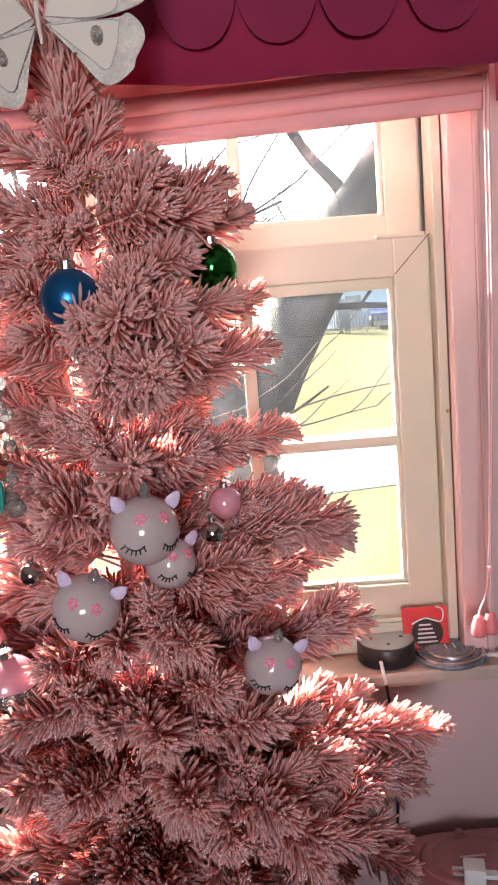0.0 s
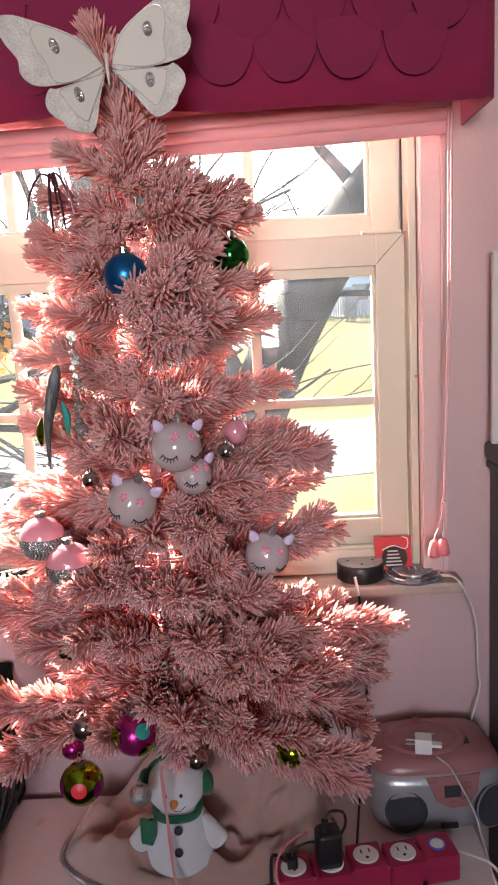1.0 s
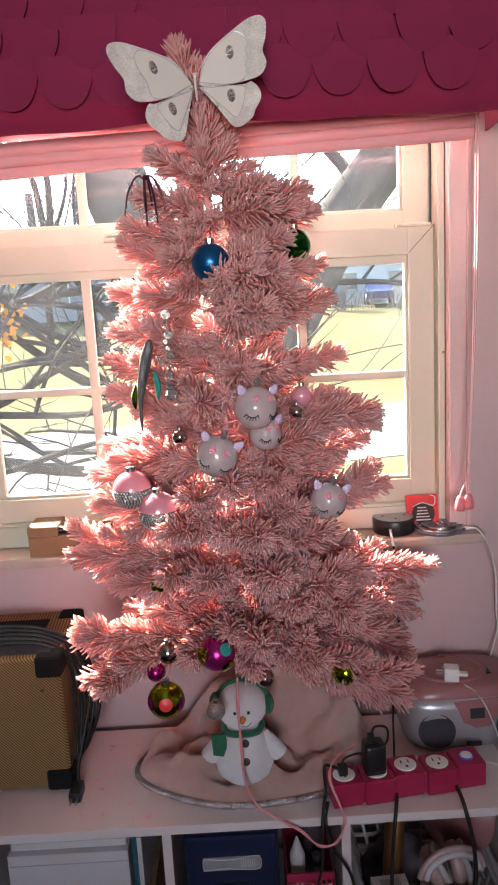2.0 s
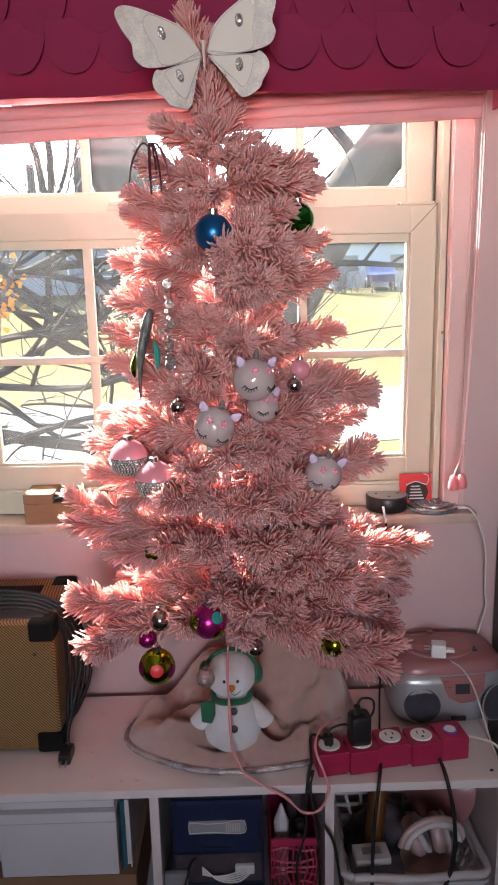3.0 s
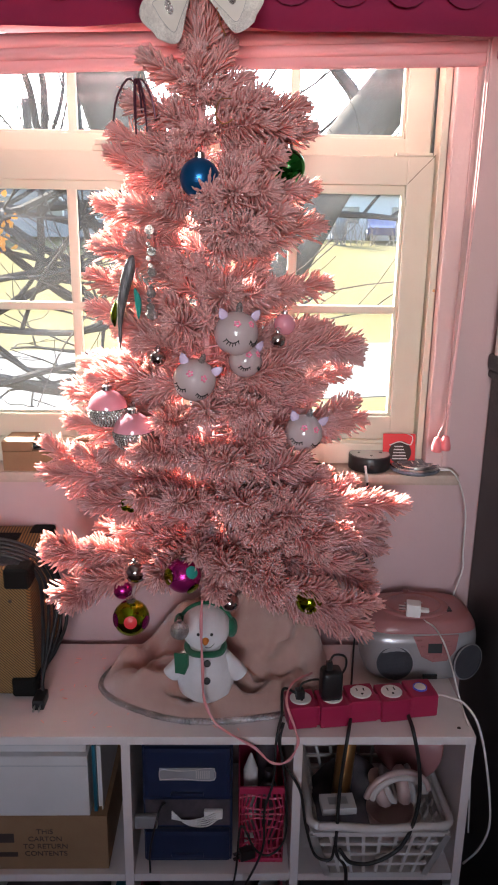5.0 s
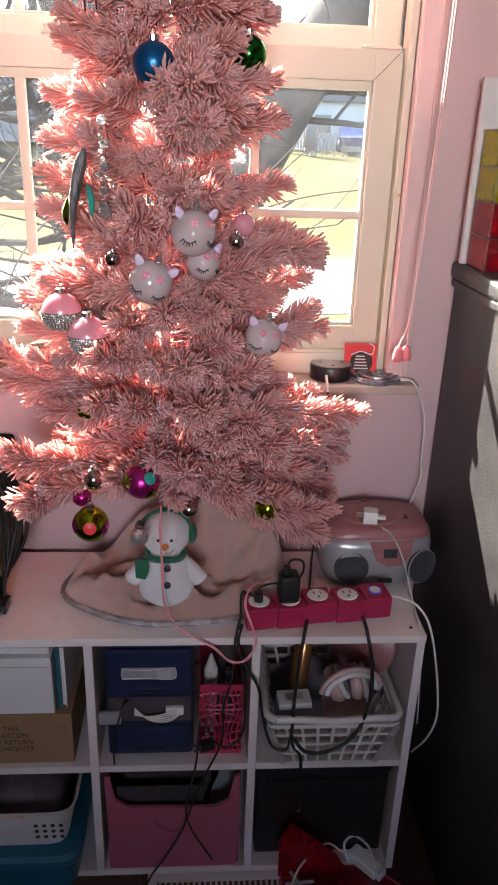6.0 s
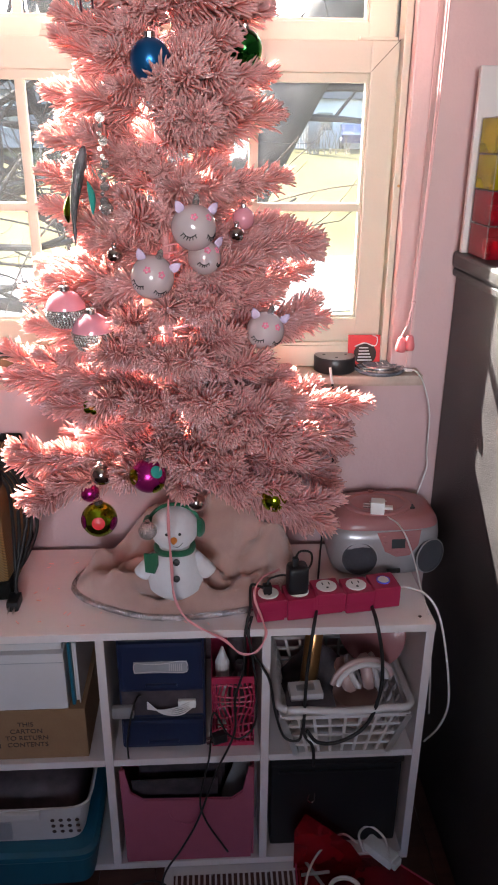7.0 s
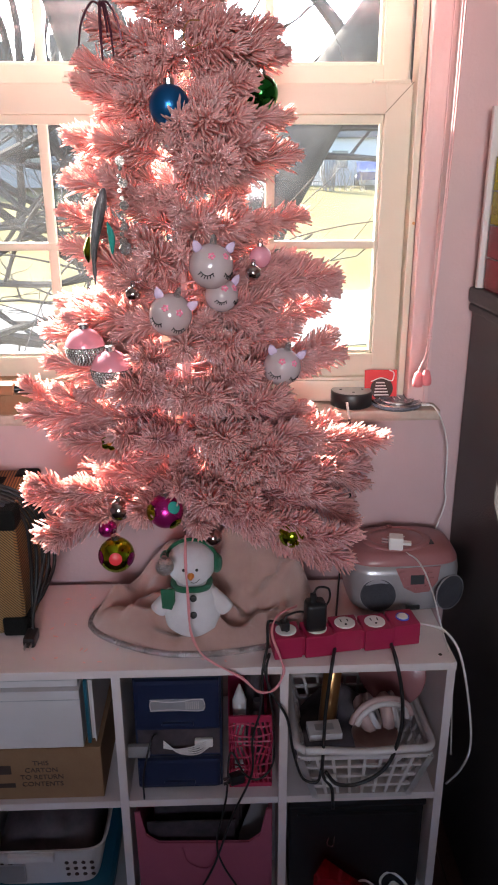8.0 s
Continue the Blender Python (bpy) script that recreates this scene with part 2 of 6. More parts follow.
M_CARBLUE = mat("blue_car_paint", (0.008, 0.02, 0.10), 0.2, 0.3, scale=2, coat=0.8)
M_FENCE = mat("weathered_fence", (0.12, 0.12, 0.13), 0.8, scale=3, stretch=(1, 1, 0.2))
M_BUSH = mat("bare_shrub", (0.16, 0.12, 0.09), 0.9, scale=5)


def tweed_material():
    """Tan and brown diagonal weave."""
    m = mat("tan_tweed", (0.36, 0.20, 0.06), 0.75, color2=(0.26, 0.14, 0.045), scale=25, bump=0.2, bump_scale=800)
    n, l = m.node_tree.nodes, m.node_tree.links
    tc = n.new("ShaderNodeTexCoord")
    mp = n.new("ShaderNodeMapping")
    mp.inputs["Rotation"].default_value = (radians(35), radians(40), radians(20))
    wv = n.new("ShaderNodeTexWave")
    wv.inputs["Scale"].default_value = 75
    wv.inputs["Distortion"].default_value = 0.6
    l.new(tc.outputs["Object"], mp.inputs[0])
    l.new(mp.outputs[0], wv.inputs["Vector"])
    b = n["Principled BSDF"]
    base = b.inputs["Base Color"].links[0].from_socket
    mx = n.new("ShaderNodeMix")
    mx.data_type = 'RGBA'
    l.new(wv.outputs["Fac"], mx.inputs[0])
    l.new(base, mx.inputs[6])
    mx.inputs[7].default_value = (0.06, 0.035, 0.018, 1)
    l.new(mx.outputs[2], b.inputs["Base Color"])
    return m


M_TWEED = tweed_material()


# ---- building blocks ----
def part(name, bm, material, parent=None, label="", smooth=False, m=None):
    if isinstance(bm, bmesh.types.BMesh):
        bmesh.ops.recalc_face_normals(bm, faces=bm.faces)
        me = bpy.data.meshes.new(name)
        bm.to_mesh(me)
        bm.free()
    else:
        me = bm
    if material and not me.materials:
        me.materials.append(material)
    if smooth:
        me.polygons.foreach_set("use_smooth", [True] * len(me.polygons))
    ob = new(name, me)
    if parent:
        ob.parent = parent
    if m is not None:
        ob.matrix_basis = m
    if label:
        ob["label"] = label
    return ob


def thing(name, label, category, at=(0, 0, 0), rz=0.0, group="", kind=""):
    e = new(name)
    e.empty_display_size = 0.05
    e.matrix_basis = pose(*at, 0, 0, rz)
    return tagged(e, label, category, group, kind)


def box(x0, x1, y0, y1, z0, z1, bevel=0.0, bm=None, seg=2):
    b = bmesh.new()
    bmesh.ops.create_cube(b, size=1, matrix=Matrix.LocRotScale(((x0 + x1) / 2, (y0 + y1) / 2, (z0 + z1) / 2), None, (x1 - x0, y1 - y0, z1 - z0)))
    if bevel:
        bmesh.ops.bevel(b, geom=b.edges[:], offset=bevel, segments=seg, affect='EDGES', profile=0.7)
    if bm is None:
        return b
    join(bm, b)
    return bm


def join(bm, other, m=None):
    if m is not None:
        bmesh.ops.transform(other, matrix=m, verts=other.verts)
    vs = [bm.verts.new(v.co) for v in other.verts]
    other.verts.index_update()
    for f in other.faces:
        try:
            bm.faces.new([vs[v.index] for v in f.verts])
        except ValueError:
            pass
    other.free()
    return bm


def lathe(profile, seg=32, cap=True):
    """Solid of revolution about z from (radius, height) pairs."""
    bm = bmesh.new()
    rings = []
    for r, z in profile:
        if r < 1e-6:
            rings.append([bm.verts.new((0, 0, z))])
        else:
            rings.append([bm.verts.new((r * math.cos(2 * math.pi * i / seg), r * math.sin(2 * math.pi * i / seg), z)) for i in range(seg)])
    for a, b in zip(rings, rings[1:]):
        for i in range(seg):
            j = (i + 1) % seg
            q = [a[i % len(a)], a[j % len(a)], b[j % len(b)], b[i % len(b)]]
            q = list(dict.fromkeys(q))
            if len(q) > 2:
                bm.faces.new(q)
    if cap:
        for r in (rings[0], rings[-1]):
            if len(r) > 2:
                bm.faces.new(r)
    return bm


def ball(r, seg=28, squash=1.0):
    n = seg // 2
    return lathe([(r * math.sin(math.pi * i / n) if 0 < i < n else 0, -r * squash * math.cos(math.pi * i / n)) for i in range(n + 1)], seg)


def smooth_path(pts, steps=8):
    """Catmull-Rom through the points."""
    p = [Vector(q) for q in pts]
    p = [2 * p[0] - p[1]] + p + [2 * p[-1] - p[-2]]
    out = []
    for i in range(1, len(p) - 2):
        a, b, c, d = p[i - 1:i + 3]
        for k in range(steps):
            t = k / steps
            out.append(0.5 * (2 * b + (c - a) * t + (2 * a - 5 * b + 4 * c - d) * t * t + (3 * b - a - 3 * c + d) * t ** 3))
    return out + [p[-2]]


def tube(pts, r, seg=8, steps=8, bm=None, smooth=True):
    """Round bar along a smooth path; r is one radius or a function of 0..1 along it."""
    path = smooth_path(pts, steps) if smooth else [Vector(q) for q in pts]
    bm = bm or bmesh.new()
    last, side = None, None
    n = len(path)
    first = None
    for i, c in enumerate(path):
        d = (path[min(i + 1, n - 1)] - path[max(i - 1, 0)]).normalized()
        side = (side - d * side.dot(d)) if side is not None else d.orthogonal()
        if side.length < 1e-5:
            side = d.orthogonal()
        side.normalize()
        up = d.cross(side)
        rad = r(i / (n - 1)) if callable(r) else r
        ring = [bm.verts.new(c + rad * (side * math.cos(2 * math.pi * k / seg) + up * math.sin(2 * math.pi * k / seg))) for k in range(seg)]
        if last:
            for k in range(seg):
                bm.faces.new((last[k], last[(k + 1) % seg], ring[(k + 1) % seg], ring[k]))
        else:
            first = ring
        last = ring
    bm.faces.new(first)
    bm.faces.new(last)
    return bm


def prism(outline, z0, z1, bevel=0.0):
    """A flat outline in x, y, made solid from z0 to z1."""
    bm = bmesh.new()
    lo = [bm.verts.new((x, y, z0)) for x, y in outline]
    hi = [bm.verts.new((x, y, z1)) for x, y in outline]
    n = len(outline)
    for i in range(n):
        bm.faces.new((lo[i], lo[(i + 1) % n], hi[(i + 1) % n], hi[i]))
    caps = [bm.faces.new(lo), bm.faces.new(hi)]
    if bevel:
        bmesh.ops.bevel(bm, geom=[e for f in caps for e in f.edges], offset=bevel, segments=2, affect='EDGES', profile=0.7)
    return bm


def sheet(fn, nu, nv, thick=0.0):
    """A surface fn(u, v) over 0..1, with a thickness along its normals."""
    bm = bmesh.new()
    g = [[bm.verts.new(fn(i / nu, j / nv)) for j in range(nv + 1)] for i in range(nu + 1)]
    for i in range(nu):
        for j in range(nv):
            bm.faces.new((g[i][j], g[i + 1][j], g[i + 1][j + 1], g[i][j + 1]))
    if thick:
        bmesh.ops.recalc_face_normals(bm, faces=bm.faces)
        bmesh.ops.solidify(bm, geom=bm.faces[:], thickness=thick)
    return bm


def structure(name, bm, material, label, category="", smooth=False):
    return tagged(part(name, bm, material, None, smooth=smooth), label, category or name.split("_")[0], kind="structure")


def words(text, size, material, parent, m, name="lettering"):
    c = bpy.data.curves.new(name, 'FONT')
    c.body = text
    c.size = size
    c.extrude = 0.0003
    c.align_x, c.align_y = 'CENTER', 'CENTER'
    tmp = new("tmp_text", c)
    me = bpy.data.meshes.new_from_object(tmp.evaluated_get(bpy.context.evaluated_depsgraph_get()))
    bpy.data.objects.remove(tmp)
    me.materials.clear()
    return part(name, me, material, parent, m=m)

# ---- the room ----
WY = 0.835          # inner face of the window wall
XW0, XW1 = -0.86, 0.350   # window opening
ZW0, ZW1 = 1.0, 2.14
XL, XR, YB, ZC = -2.2, 1.35, -2.6, 2.42

bm = box(XL - 0.14, XW0, WY, WY + 0.15, 0, ZC)
box(XW1 + 0.004, XR + 0.14, WY, WY + 0.15, 0, ZC, bm=bm)
box(XW0, XW1 + 0.004, WY, WY + 0.15, 0, ZW0 - 0.022, bm=bm)
box(XW0, XW1 + 0.004, WY, WY + 0.15, ZW1, ZC, bm=bm)
structure("wall_north", bm, M_WALL, "pale pink painted wall with a window opening", "wall")
structure("wall_east", box(XR, XR + 0.14, YB, WY, 0, ZC), M_WALL, "plain pale pink painted side wall", "wall")
# unseen back wall; its opening is added to hold the fill lamp
bm = box(XL - 0.14, -0.60, YB - 0.14, YB, 0, ZC)
box(0.30, XR + 0.14, YB - 0.14, YB, 0, ZC, bm=bm)
box(-0.60, 0.30, YB - 0.14, YB, 0, 1.2, bm=bm)
box(-0.60, 0.30, YB - 0.14, YB, 2.16, ZC, bm=bm)
structure("wall_south", bm, M_WALL, "pale pink painted back wall with an opening added for the fill light", "wall")
structure("wall_west", box(XL - 0.14, XL, YB, WY, 0, ZC), M_WALL, "plain pale pink painted side wall", "wall")
structure("ceiling", box(XL - 0.14, XR + 0.14, YB - 0.14, WY + 0.15, ZC, ZC + 0.1), M_CEIL, "plain white painted ceiling", "ceiling")
floor = structure("floor", box(XL - 0.14, XR + 0.14, YB - 0.14, WY + 0.15, -0.06, -0.006), M_FLOOR, "reddish brown wooden plank floor", "floor")
structure("baseboard", box(XL, XR, WY - 0.014, WY, 0.0, 0.09, 0.004), M_WHITE, "white painted baseboard along the window wall", "baseboard")

# ---- window ----
GX1 = 0.284         # right edge of the glass
PITCH = 0.21        # from glazing bar to glazing bar
GX0 = GX1 - 5 * PITCH
SY = 0.866          # inner face of the lower sash
win = thing("window_1", "cream double-hung sash window with small panes", "window", kind="structure")


def ring(x0, x1, z0, z1, w, y0, y1, wb=None, wt=None, bevel=0.003):
    """Frame of four bars round a rectangle."""
    wb, wt = wb or w, wt or w
    b = box(x0 - w, x0, y0, y1, z0 - wb, z1 + wt, bevel)
    box(x1, x1 + w, y0, y1, z0 - wb, z1 + wt, bevel, bm=b)
    box(x0 - 0.002, x1 + 0.002, y0 + 0.0006, y1, z0 - wb, z0, bevel, bm=b)
    box(x0 - 0.002, x1 + 0.002, y0 + 0.0006, y1, z1, z1 + wt, bevel, bm=b)
    return b


def sash(name, z0, z1, y, zm):
    s = part(name, ring(GX0, GX1, z0, z1, 0.05, y, y + 0.032, 0.048, 0.052), M_CREAM, win)
    part("glazing_bead", ring(GX0 + 0.006, GX1 - 0.006, z0 + 0.006, z1 - 0.016, 0.006, y + 0.008, y + 0.024, 0.006, 0.016, 0.002), M_CREAM, s)
    for i in range(1, 5):
        x = GX1 - i * PITCH
        part("glazing_bar", box(x - 0.009, x + 0.009, y + 0.010, y + 0.026, z0, z1, 0.004), M_CREAM, s)
    part("glazing_bar", box(GX0, GX1, y + 0.0095, y + 0.0255, zm - 0.008, zm + 0.008, 0.004), M_CREAM, s)
    for i in range(5):
        for a, b in ((z0, zm), (zm, z1)):
            p = part("pane", box(GX1 - (i + 1) * PITCH + 0.004, GX1 - i * PITCH - 0.004, y + 0.0165, y + 0.0195, a + 0.003, b - 0.003), M_PANE, s)
            p.visible_shadow = False
    return s


sash("lower_sash", 1.098, 1.545, SY, 1.312)
sash("upper_sash", 1.632, 2.08, SY + 0.040, 1.86)
bm = box(GX1 + 0.053, XW1, SY - 0.018, SY + 0.10, ZW0, ZW1, 0.002)
box(XW0, GX0 - 0.053, SY - 0.018, SY + 0.10, ZW0, ZW1, 0.002, bm=bm)
box(GX0 - 0.053, GX1 + 0.053, SY - 0.0, SY + 0.10, ZW1 - 0.012, ZW1, 0.001, bm=bm)
box(GX0 - 0.053, GX1 + 0.053, SY - 0.018, SY + 0.10, ZW0 + 0.002, 1.046, 0.004, bm=bm)
part("window_frame", bm, M_CREAM, win)
part("jamb_track", box(GX1 + 0.0502, GX1 + 0.0528, SY + 0.026, SY + 0.034, 1.60, 2.10), M_BLACK, win, "dark track groove")
part("sill_track", box(GX0, GX1, SY - 0.016, SY - 0.002, 1.046, 1.052, 0.002), M_CREAM, win)
part("window_sill", box(XW0 - 0.06, 0.412, 0.783, SY + 0.02, 0.978, 1.0, 0.006), M_SILL, win, "worn cream painted sill board")
lock = part("sash_lock", box(-0.302, -0.232, SY + 0.002, SY + 0.026, 1.597, 1.607, 0.003), M_CREAM, win, "cream plastic sash lock")
part("lock_lever", box(-0.298, -0.250, SY + 0.004, SY + 0.016, 1.607, 1.618, 0.004), M_CREAM, lock)
part("tilt_latch", box(0.262, 0.330, SY + 0.001, SY + 0.022, 1.597, 1.603, 0.002), M_CREAM, win)
part("mitre_line", box(-0.036, 0.036, -0.0006, 0.0006, -0.0005, 0.0005), M_INK, win, m=pose(0.310, SY - 0.0004, 1.573, 0, -46, 0))
part("screw", lathe([(0, 0), (0.003, 0), (0.002, 0.002), (0, 0.002)], 10), M_BRASS, win, "rusty screw", m=pose(0.347, SY - 0.018, 1.353, 90))
part("casing", box(XW1 + 0.0005, XW1 + 0.041, WY - 0.016, WY + 0.012, 1.0, 2.2, 0.006, seg=4), M_PINKTRIM, win, "pink painted side casing")
part("casing_bead", box(XW1 + 0.033, XW1 + 0.0425, WY - 0.0205, WY - 0.0155, 1.0, 2.2, 0.002), M_PINKTRIM, win)
part("casing", box(XW0 - 0.03, XW0, WY - 0.022, WY + 0.03, 1.0, 2.2, 0.005), M_PINKTRIM, win, "pink painted side casing")

# ---- blind and valance ----
blind = thing("roman_blind", "raised pink fabric roman blind with folded hem", "blind")
BX0, BX1 = -0.95, 0.385


def fold(z0, z1, y, depth):
    def f(u, v):
        a = v * 2 * math.pi
        return (BX0 + u * (BX1 - BX0), y + depth * math.cos(a) * (1 + 0.1 * math.sin(u * 17 + z0 * 40)), (z0 + z1) / 2 + (z1 - z0) / 2 * math.sin(a) + 0.002 * math.sin(u * 9 + z0 * 31) + (0.036 * (BX0 + u * (BX1 - BX0)) + 0.003 if z1 < 1.9 else 0.0))
    return sheet(f, 48, 12)


for i, (z0, z1, y, d) in enumerate(((1.716, 1.740, 0.772, 0.008), (1.734, 1.756, 0.766, 0.011), (1.750, 1.774, 0.760, 0.014), (1.766, 2.05, 0.775, 0.012))):
    part("fold", fold(z0, z1, y, d), M_BLIND, blind, smooth=True)
part("head_rail", box(BX0, BX1, 0.77, 0.815, 2.05, 2.10, 0.004), M_BLIND, blind)
val = thing("valance", "magenta fabric window valance with scalloped petal layers", "valance")


def val_face(u, v):
    x = -1.15 + u * 1.57
    z = 1.754 + v * 0.538 + 0.005 * math.sin(u * 11 + 1) * (1 - v) + 0.003 * math.sin(u * 31) * (1 - v) + 0.016 * (u - 0.5) * (1 - v)
    return (x, 0.675 + 0.005 * math.sin(u * 14 + 2) * (1 - v) + 0.0015 * math.sin(u * 60 + v * 3), z)


part("front_cloth", sheet(val_face, 90, 10, 0.003), M_VAL, val, smooth=True)
part("side_cloth", box(0.4205, 0.4245, 0.678, 0.832, 1.756, 2.29, 0.001), M_VAL, val)
part("side_cloth", box(-1.155, -1.151, 0.678, 0.832, 1.756, 2.29, 0.001), M_VAL, val)
part("top_board", box(-1.149, 0.419, 0.685, 0.832, 2.275, 2.29), M_VAL, val)
rnd = random.Random(4)
for r in range(7):
    for k in range(18):
        x, z = -1.10 + k * 0.088 + (r % 2) * 0.044, 1.838 + r * 0.058
        if x > 0.375:
            continue
        pts = [(0.046 * math.sin(a) * (0.95 + 0.05 * math.cos(3 * a)), -0.05 * math.cos(a)) for a in [(-0.5 + i / 10) * math.pi for i in range(11)]] + [(0.044, 0.03), (-0.044, 0.03)]
        p = prism(pts, 0, 0.002, 0.0008)
        part("petal", p, M_VAL, val, m=pose(x + rnd.uniform(-0.004, 0.004), 0.6705 - 0.0003 * (r % 2) - 0.0006 * (k % 2) - 0.0045 * (1 - r / 7), z, 90 - 0.6, rnd.uniform(-0.6, 0.6), 0))

cords = thing("blind_cord", "pink blind pull cords knotted with two wooden tassels", "blind cord")
part("cord", tube([(0.380, 0.755, 1.78), (0.379, 0.757, 1.5), (0.370, 0.760, 1.16), (0.354, 0.760, 1.084)], 0.0016, 6), M_CORD, cords)
part("cord", tube([(0.385, 0.755, 1.78), (0.383, 0.757, 1.5), (0.372, 0.760, 1.16), (0.369, 0.758, 1.087)], 0.0016, 6), M_CORD, cords)
part("knot", ball(0.0045, 12), M_CORD, cords, m=pose(0.371, 0.760, 1.150))
for x, y, z in ((0.354, 0.760, 1.056), (0.369, 0.757, 1.060)):
    part("tassel", lathe([(0, 0), (0.009, 0), (0.0105, 0.004), (0.010, 0.012), (0.0065, 0.026), (0.003, 0.029), (0, 0.029)], 18), M_TASSEL, cords, "pink wooden tassel", True, pose(x, y, z))

# ---- cube shelf ----
H, YF, YK = 0.608, 0.508, 0.806
CX = (-0.527, -0.222, 0.083, 0.388)
shelf = thing("cube_shelf", "white laminate six-cube storage shelf under the window", "shelf")
part("top_board", box(CX[0] - 0.008, CX[3] + 0.008, YF - 0.003, YK, H - 0.016, H, 0.0015), M_WHITE, shelf)
part("bottom_board", box(CX[0] + 0.008, CX[3] - 0.008, YF, YK, 0.004, 0.020, 0.001), M_WHITE, shelf)
for x in (CX[0], CX[3]):
    part("side_panel", box(x - 0.008, x + 0.008, YF, YK, 0, H - 0.0165, 0.001), M_WHITE, shelf)
for x in CX[1:3]:
    part("divider", box(x - 0.008, x + 0.008, YF, YK, 0.0205, H - 0.0165, 0.001), M_WHITE, shelf)
for a, b in zip(CX, CX[1:]):
    part("middle_shelf", box(a + 0.0085, b - 0.0085, YF, YK, 0.290, 0.306, 0.001), M_WHITE, shelf)
for x, y in ((0.372, 0.53), (0.372, 0.78)):
    part("cam_cover", lathe([(0, 0), (0.0035, 0), (0.003, 0.001), (0, 0.001)], 12), M_INK, shelf, m=pose(x, y, H))

# ---- black cabinet ----
cab = thing("black_cabinet", "tall black painted wooden cabinet with rounded top", "cabinet")
KX = 0.470
part("side_panel", box(KX, KX + 0.02, 0.15, 0.828, 0.05, 1.205, 0.002), M_BLACKWOOD, cab)
part("body", box(KX + 0.0205, 1.30, 0.165, 0.826, 0.05, 1.205, 0.002), M_BLACKWOOD, cab)
part("plinth", box(KX + 0.012, 1.29, 0.17, 0.82, 0.0, 0.05), M_BLACKWOOD, cab)
part("top_board", box(KX - 0.012, 1.32, 0.12, 0.83, 1.206, 1.238, 0.013, seg=4), M_BLACKWOOD, cab)
part("cornice", box(KX - 0.008, 1.31, 0.135, 0.829, 1.190, 1.2055, 0.006, seg=3), M_BLACKWOOD, cab)
part("front_frame", box(KX - 0.006, KX + 0.05, 0.148, 0.176, 0.05, 1.19, 0.004), M_BLACKWOOD, cab)

# ---- pink tree ----
AX, AY = -0.082, 0.625
rng = np.random.default_rng(7)


def spray_mesh(length, seed):
    """One flocked branch along +x: a wire stem and a brush of thick blunt needles swept towards its end."""
    g = np.random.default_rng(seed)
    stems = []

    def stem(p0, d, ln, bare, wide):
        n = max(4, int(ln / 0.02))
        pts, p, dd = [p0], p0.copy(), d / np.linalg.norm(d)
        for _ in range(n):
            dd = dd + g.normal(0, 0.035, 3)
            dd /= np.linalg.norm(dd)
            p = p + dd * ln / n
            pts.append(p)
        stems.append((np.array(pts), bare, wide))
        return np.array(pts)

    main = stem(np.zeros(3), np.array([1.0, 0, 0]), length, min(0.05, 0.22 * length), 1.0)
    if length > 0.13:
        for k in range(2 if length < 0.24 else 4):
            i = int((0.42 + 0.12 * k) * (len(main) - 1))
            a = g.uniform(-0.5, 0.5) + math.pi * k
            stem(main[i], np.array([1.9, math.cos(a), math.sin(a)]), length * g.uniform(0.26, 0.36), 0.0, 0.85)
    verts, faces, flock = [], [], []
    for pts, bare, wide in stems:
        seglen = np.linalg.norm(np.diff(pts, axis=0), axis=1)
        ends = np.cumsum(seglen)
        total = ends[-1]
        n = int((total - bare) * 2300) + 54
        for q in range(n):
            s = bare + (total - bare) * min(1.0, (q + g.random()) / (n - 50))
            i = min(len(seglen) - 1, int(np.searchsorted(ends, s)))
            f = (s - ends[i] + seglen[i]) / seglen[i]
            c = pts[i] * (1 - f) + pts[i + 1] * f
            t = (pts[i + 1] - pts[i]) / seglen[i]
            u = np.cross(t, g.normal(0, 1, 3))
            u /= np.linalg.norm(u)
            tip = max(0.0, 1 - (total - s) / 0.022)
            lean = g.uniform(0.5, 1.4) + tip * g.uniform(0.0, 2.6)
            d = u + t * lean
            d /= np.linalg.norm(d)
            ln = g.uniform(0.025, 0.041) * wide * (1 - 0.3 * tip) * (0.8 if length < 0.1 else 1.0)
            r = g.uniform(0.0012, 0.0019)
            e = np.cross(d, (0.3, 0.5, 0.81))
            e /= np.linalg.norm(e)
            w = np.cross(d, e)
            bend = t * ln * g.uniform(0.06, 0.22) + g.normal(0, 0.0022, 3)
            b = len(verts)
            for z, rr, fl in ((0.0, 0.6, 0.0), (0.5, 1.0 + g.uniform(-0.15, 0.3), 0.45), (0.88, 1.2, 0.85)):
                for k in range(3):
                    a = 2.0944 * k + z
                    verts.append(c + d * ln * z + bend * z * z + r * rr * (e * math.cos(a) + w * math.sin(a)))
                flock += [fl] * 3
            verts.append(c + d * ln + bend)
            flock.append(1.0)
            for o in (0, 3):
                faces += [(b + o + k, b + o + (k + 1) % 3, b + o + 3 + (k + 1) % 3, b + o + 3 + k) for k in range(3)]
            faces += [(b + 6 + k, b + 6 + (k + 1) % 3, b + 9) for k in range(3)]
    nn = len(faces)
    for pts, _, _ in stems:
        last = None
        for p in pts:
            b = len(verts)
            for k in range(4):
                a = 1.5708 * k
                verts.append(p + 0.0018 * np.array([0, math.cos(a), math.sin(a)]))
            if last is not None:
                faces += [(last + k, last + (k + 1) % 4, b + (k + 1) % 4, b + k) for k in range(4)]
            last = b
    me = bpy.data.meshes.new("branch")
    me.from_pydata([tuple(map(float, v)) for v in verts], [], faces)
    me.materials.append(M_NEEDLE)
    me.materials.append(M_STEM)
